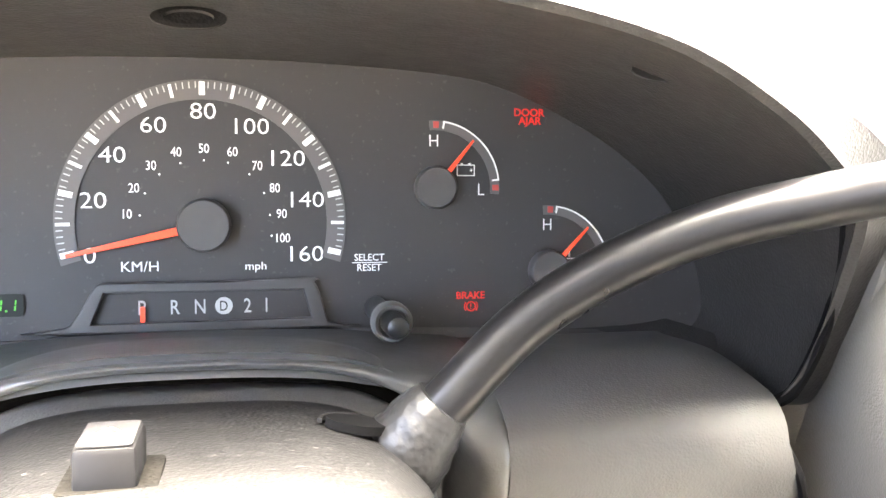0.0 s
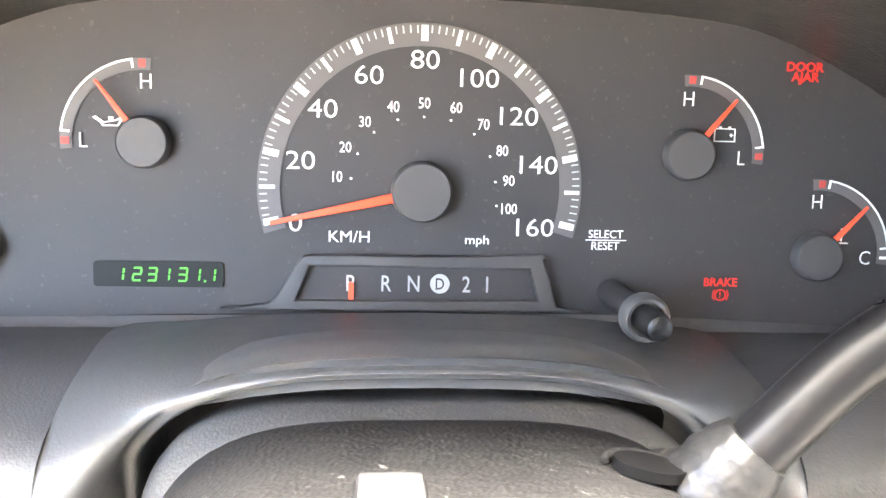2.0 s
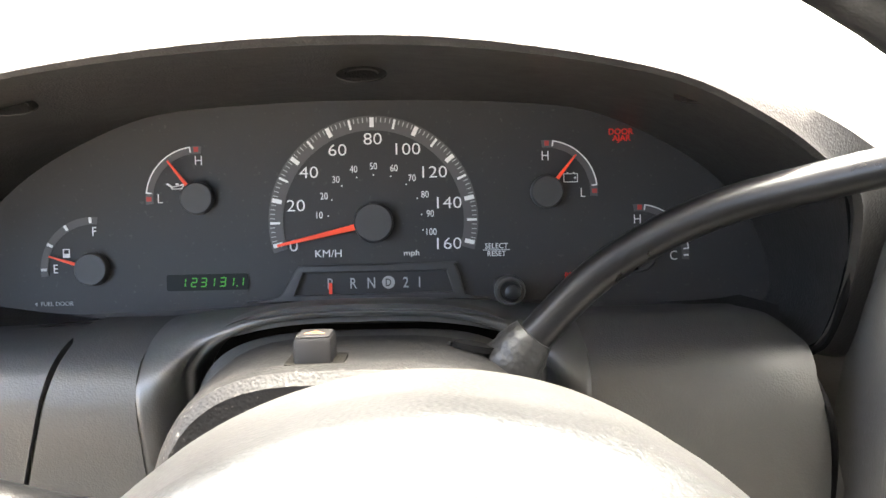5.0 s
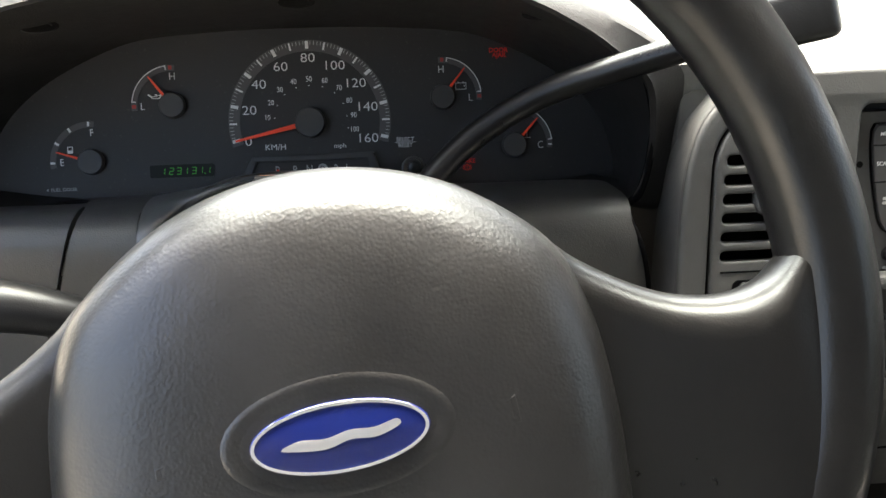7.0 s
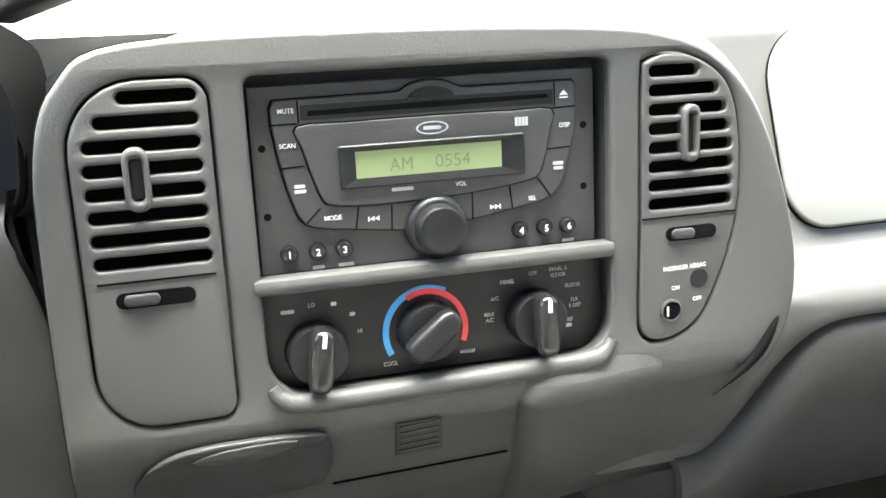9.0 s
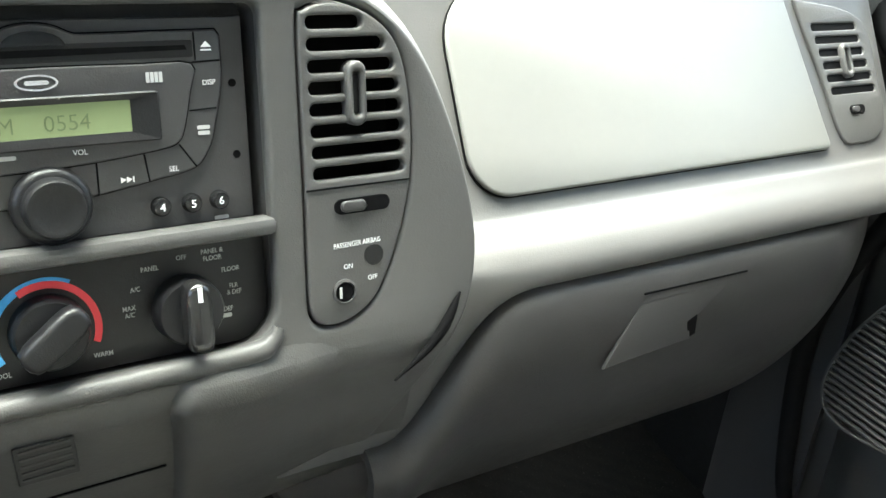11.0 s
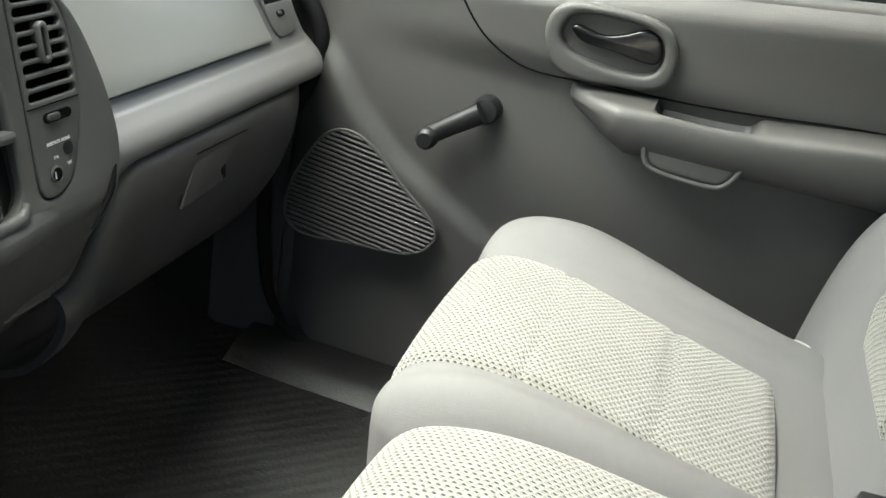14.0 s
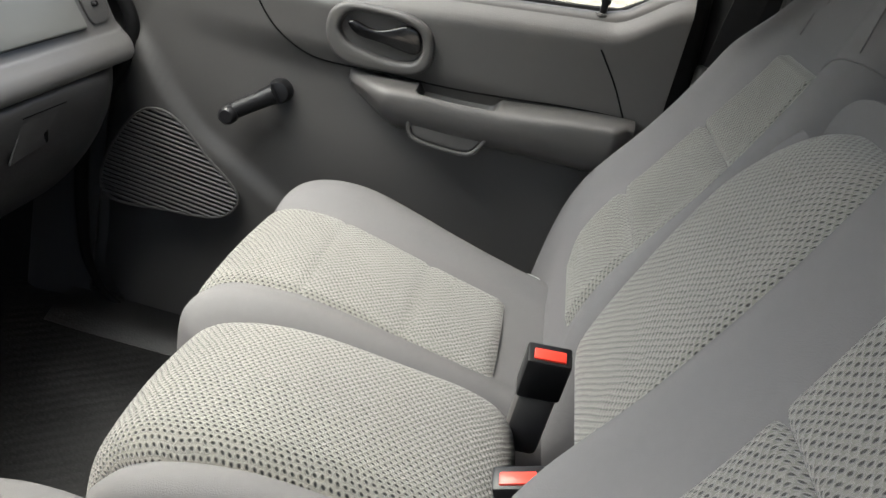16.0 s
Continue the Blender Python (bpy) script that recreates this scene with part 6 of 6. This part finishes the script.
CUSHION = spline([(-0.300, 0.225), (-0.290, 0.33), (-0.283, 0.42), (-0.289, 0.472), (-0.325, 0.498), (-0.39, 0.505), (-0.46, 0.499), (-0.56, 0.484), (-0.65, 0.468), (-0.72, 0.455), (-0.78, 0.43)], 14)
BACKREST = spline([(-0.695, 0.40), (-0.711, 0.50), (-0.743, 0.60), (-0.798, 0.71), (-0.843, 0.80), (-0.880, 0.885), (-0.905, 0.96), (-0.925, 1.03), (-0.945, 1.10), (-0.965, 1.14), (-0.995, 1.15), (-1.02, 1.12), (-1.02, 0.9), (-0.99, 0.6), (-0.95, 0.4)], 12)
MIDC = spline([(-0.335, 0.225), (-0.318, 0.35), (-0.315, 0.44), (-0.335, 0.490), (-0.38, 0.512), (-0.45, 0.520), (-0.55, 0.512), (-0.62, 0.504), (-0.66, 0.486), (-0.678, 0.45), (-0.68, 0.38)], 6)
MIDB = spline([(-0.79, 0.555), (-0.742, 0.562), (-0.716, 0.590), (-0.724, 0.635), (-0.760, 0.725), (-0.797, 0.80), (-0.824, 0.843), (-0.852, 0.862), (-0.89, 0.858), (-0.92, 0.82), (-0.93, 0.6)], 5)


def outer_seat(name, u0, u1, i0, i1, b0, b1, label, slide=0.0, taper=0.048):
    """A bucket of the split bench: cushion and high back with grey side rolls and woven inserts."""
    st = thing(name, ((u0 + u1) / 2, -0.6, 0.13), label, "car seat", "front seats")
    CUSH = [(y + slide, z) for y, z in CUSHION]
    BACK = [(y + slide, z) for y, z in BACKREST]
    dc, db = sided(u0, u1, 0.05, 0.055), sided(b0, b1, 0.055, 0.06)

    def cush(u, s):
        if i0 < u < i1:
            side = -0.004
        else:
            e = (i0 - u) if u < i0 else (u - i1)
            wide = (i0 - u0) if u < i0 else (u1 - i1)
            side = 0.020 * math.sin(math.pi * min(1, e / wide)) * smoothstep(0.2, 0.5, s) * min(1, wide / 0.12) - 0.004
        return dc(u) + side - 0.05 * smoothstep(0.42, 0.95, s) * smoothstep(i1 + 0.02, u1 - 0.02, u)

    def back(u, s):
        edge = 0.026 * math.exp(-((u - b0 - 0.055) / 0.045) ** 2) * smoothstep(0.02, 0.2, s) + 0.024 * math.exp(-((u - b1 + 0.055) / 0.045) ** 2)
        return db(u) + edge * (1 - smoothstep(0.38, 0.5, s)) + 0.012 * math.exp(-((s - 0.12) / 0.06) ** 2)

    cloth("cushion", across(u0, u1, 0.05, 44), CUSH, cush, CLOTH, st, 0, "grey cloth seat cushion", 0.018)
    c0 = int(len(CUSH) * 0.22)
    c1 = int(len(CUSH) * 0.80)

    def ins(u, s):
        e = min(u - i0, i1 - u)
        q = min(s, 1 - s) * 0.4
        tuck = 0.006 * (1 - smoothstep(0, 0.012, e)) + 0.006 * (1 - smoothstep(0, 0.012, q if s > 0.5 else 1))
        fold = sum(0.0038 * math.exp(-((s - k) / 0.011) ** 2) for k in (0.40, 0.72))
        return 0.0015 - tuck - fold + 0.004 * math.sin(math.pi * (u - i0) / (i1 - i0))

    rows = seat_grid(np.linspace(i0, i1, 40), CUSH[c0:c1], ins)
    rows = [[(x - 0.035 * smoothstep(0.6, 1.0, j / (len(row) - 1)) * (1 - k / 39) - 0.055 * smoothstep(0.25, 1.0, j / (len(row) - 1)) * k / 39, y, z) for j, (x, y, z) in enumerate(row)] for k, row in enumerate(rows)]
    part("cushion_insert", sheet(rows, 0.01, (0.0, -0.2, 1.3)), WEAVE, st, "pale woven cushion insert", angle=70)
    def shoulder(x, z):
        """The outer side of the back draws in towards the head."""
        pull = 0.03 * smoothstep(0.6, 0.8, z) + 0.17 * smoothstep(0.84, 0.96, z)
        mid = b1 - 0.27
        return x - pull * max(0.0, (x - mid) / (b1 - mid)) if b1 > 0.3 else x

    rows = seat_grid(across(b0, b1, 0.05, 44), BACK, back)
    part("backrest", sheet([[(shoulder(x, z), y, z) for x, y, z in row] for row in rows], 0.04, (0.0, -0.2, 1.3)), CLOTH, st, "grey cloth backrest", angle=70)
    k0, k1 = int(len(BACK) * 0.10), int(len(BACK) * 0.36)

    far = np.r_[0, np.cumsum(np.linalg.norm(np.diff(np.array(BACK), axis=0), axis=1))]
    far = far / far[-1]
    new_rows = []
    n_line = (k1 - k0) * 3
    at = np.linspace(k0, k1 - 1, n_line)
    pts = np.stack([np.interp(at, range(len(BACK)), np.array(BACK)[:, k]) for k in (0, 1)], 1)
    tang = np.gradient(pts, axis=0)
    tang /= np.linalg.norm(tang, axis=1)[:, None]
    for t in np.linspace(0, 1, 34):
        row = []
        for j in range(n_line):
            s = j / (n_line - 1)
            a, b = i0 + 0.024 - 0.020 * math.sin(math.pi * s) ** 2, i1 - 0.018 + 0.010 * math.sin(math.pi * s) - taper * smoothstep(0.4, 1.0, s) - 0.05 * (1 - smoothstep(0, 0.12, s))
            u = a + (b - a) * t
            e = min(t, 1 - t) * (b - a)
            fold = sum(0.0085 * math.exp(-abs((s - k) / 0.010) ** 1.5) for k in (0.30, 0.625))
            h = 0.008 + back(u, float(np.interp(at[j], range(len(BACK)), far))) - 0.008 * (1 - smoothstep(0, 0.014, e)) - 0.008 * (1 - smoothstep(0, 0.03, min(s, 1 - s))) - fold
            row.append((u, pts[j][0] + tang[j][1] * h, pts[j][1] - tang[j][0] * h))
        new_rows.append(row)
    part("back_insert", sheet(new_rows, 0.01, (0.0, -0.2, 1.3)), WEAVE, st, "pale woven backrest insert", angle=70)
    # sewn joints on the grey cover
    line = np.array(BACK)
    dirs = np.gradient(line, axis=0)
    dirs /= np.linalg.norm(dirs, axis=1)[:, None]

    def on_back(u, s):
        q = s * (len(line) - 1)
        p = [float(np.interp(q, range(len(line)), line[:, k])) for k in (0, 1)]
        t = [float(np.interp(q, range(len(line)), dirs[:, k])) for k in (0, 1)]
        h = back(u, float(np.interp(q, range(len(line)), far))) + 0.0004
        return (u, p[0] + t[1] * h, p[1] - t[0] * h)

    ua, ub = i0 + 0.024, i1 - 0.066
    for path in ([(ua - 0.035 - d, 0.352 + 0.028 * math.sin(min(1, d / 0.07) * 1.57) - 0.012 * max(0, d - 0.07) / 0.05) for d in np.linspace(0, ua - 0.035 - b0 - 0.012, 14)],
                 [(ub + 0.004 * k, 0.372 + 0.012 * k) for k in range(8)],
                 [(b0 + 0.035 + 0.002 * k, 0.385 + 0.012 * k) for k in range(12)]):
        part("cover_seam", tube([on_back(u, q) for u, q in path], 0.0011, 6), CLOTH, st)
    part("seat_base", box((u1 - u0 - 0.06, 0.40, 0.14), pose((u0 + u1) / 2, -0.52 + slide, 0.22), 0.01), BLACK, st, "dark seat base")
    return st


outer_seat("passenger_seat", 0.205, 0.715, 0.290, 0.560, 0.195, 0.725, "grey passenger seat with pale woven inserts")
driver = outer_seat("driver_seat", -0.64, -0.095, -0.50, -0.195, -0.63, -0.068, "grey driver's seat with pale woven inserts", 0.05, -0.02)
middle = thing("centre_seat", (0.05, -0.6, 0.15), "narrow centre seat in pale woven cloth with grey edges", "car seat", "front seats")
dm = sided(-0.045, 0.205, 0.035, 0.035)
cloth("cushion", across(-0.045, 0.205, 0.03, 36), MIDC, lambda u, s: dm(u) + 0.008 * math.sin(math.pi * (u + 0.045) / 0.25), WEAVE, middle, 0, "pale woven centre cushion", 0.04)
part("cushion_side", tube([(-0.066, y - 0.03, z - 0.028) for y, z in MIDC[16:44]], 0.026, 12), CLOTH, middle, "grey cloth cushion edge")
dk = sided(-0.095, 0.185, 0.04, 0.045)
cloth("backrest", across(-0.095, 0.185, 0.03, 36), MIDB[:38], lambda u, s: dk(u) + 0.01 - 0.045 * smoothstep(0.70, 1.0, s) * (abs(u - 0.045) / 0.14) ** 3, WEAVE, middle, 0, "pale woven centre backrest", 0.04)
cloth("backrest_shell", across(-0.095, 0.185, 0.03, 36), MIDB[36:], lambda u, s: dk(u) + 0.009 - 0.045 * (abs(u - 0.045) / 0.14) ** 3, CLOTH, middle, 0, "grey cloth back of the centre backrest", 0.03)
part("backrest_side", tube([(0.172, y - 0.02, z - 0.01) for y, z in MIDB[8:32]], 0.018, 10), CLOTH, middle, "grey cloth backrest edge")

part("seat_base", box((0.20, 0.40, 0.22), pose(0.08, -0.56, 0.27), 0.01), BLACK, middle, "dark seat base")


def buckle(at, aim, label):
    b = thing("seat_belt_buckle", at, label, "seat belt buckle", "belt buckles")
    axis = (Vector(aim) - Vector(at)).normalized()
    wide = (Vector((0.1, -1, 0)) - axis * axis.dot(Vector((0.1, -1, 0)))).normalized()
    m = frame_of(at, wide, axis.cross(wide))
    part("housing", box((0.044, 0.025, 0.058), m @ Matrix.Translation((0, 0, -0.029)), 0.003), BLACK, b, "black buckle housing")
    part("button", box((0.031, 0.0125, 0.004), m @ Matrix.Translation((0, -0.0025, 0.0004)), 0.0012), RED, b, "red release button")
    part("stem", box((0.040, 0.022, 0.10), m @ Matrix.Translation((0, 0, -0.107)), 0.007), TRIM, b, "grey plastic buckle stem")
    return b


buckle((0.141, -0.682, 0.590), (0.09, -0.68, 0.715), "black seat belt buckle with a red button between the seats")
buckle((-0.009, -0.670, 0.549), (-0.052, -0.622, 0.68), "black seat belt buckle with a red button beside the centre cushion")

# ---- belt and pillar behind the passenger door ----
WEB = material("belt_webbing", (0.014, 0.014, 0.015), 0.7, grain=0.5, grain_size=1500)
pillar = part("trim", sheet([[(x, y, z) for z in np.linspace(0.45, 1.37, 12)] for x, y in ((0.815, -0.825), (0.795, -0.84), (0.786, -0.87), (0.786, -0.95), (0.80, -1.03))], 0.012, EYES), BLACK)
tagged(pillar, "dark lock pillar trim behind the passenger door", "trim", "", "structure")
tagged(part("trim", box((0.050, 0.075, 0.05), pose(0.785, -0.868, 0.775, 0, 8, 0), 0.012, 3), TRIM), "grey moulded ledge on the lock pillar", "trim", "", "structure")


def strap(name, ends, wide, parent):
    """A flat band of webbing between points, with its own thickness."""
    rows = []
    pts = spline(ends, 6)
    for k, p in enumerate(pts):
        d = Vector(pts[min(k + 1, len(pts) - 1)]) - Vector(pts[max(k - 1, 0)])
        side = d.cross(Vector((1, 0.25, 0))).normalized() * wide / 2
        rows.append([tuple(Vector(p) + side * q) for q in (-1, -0.5, 0, 0.5, 1)])
    return part(name, sheet(rows, 0.0014, EYES), WEB, parent, "black woven webbing")


belt = thing("seat_belt", (0.78, -0.90, 0.60), "black passenger seat belt hanging at the door pillar", "seat belt")
strap("webbing", [(0.772, -0.862, 0.80), (0.768, -0.872, 0.90), (0.766, -0.888, 1.05), (0.768, -0.905, 1.25)], 0.048, belt)
strap("webbing", [(0.770, -0.945, 0.70), (0.766, -0.948, 0.88), (0.764, -0.940, 1.05), (0.765, -0.915, 1.25)], 0.046, belt)
part("guide", box((0.02, 0.07, 0.03), pose(0.772, -0.912, 1.262), 0.006, 3), BLACK, belt, "black belt guide")
anchor = thing("belt_anchor", (0.617, -0.682, 0.44), "pale plastic belt anchor tucked between cushion and backrest", "belt anchor")
ANC = Matrix.Translation((-0.026, 0.006, 0.018))
part("loop", tube([tuple(ANC @ Vector(p)) for p in spline([(0.628, -0.676, 0.436), (0.640, -0.668, 0.442), (0.656, -0.676, 0.442), (0.660, -0.692, 0.438), (0.646, -0.700, 0.436), (0.630, -0.692, 0.434)], 5, True) + [(0.628, -0.676, 0.436)]], 0.0035, 8), DIMINK, anchor, "pale plastic loop")
part("tab", box((0.024, 0.018, 0.003), ANC @ pose(0.644, -0.684, 0.433, 8, 0, 20), 0.001), BLACK, anchor, "dark tab")
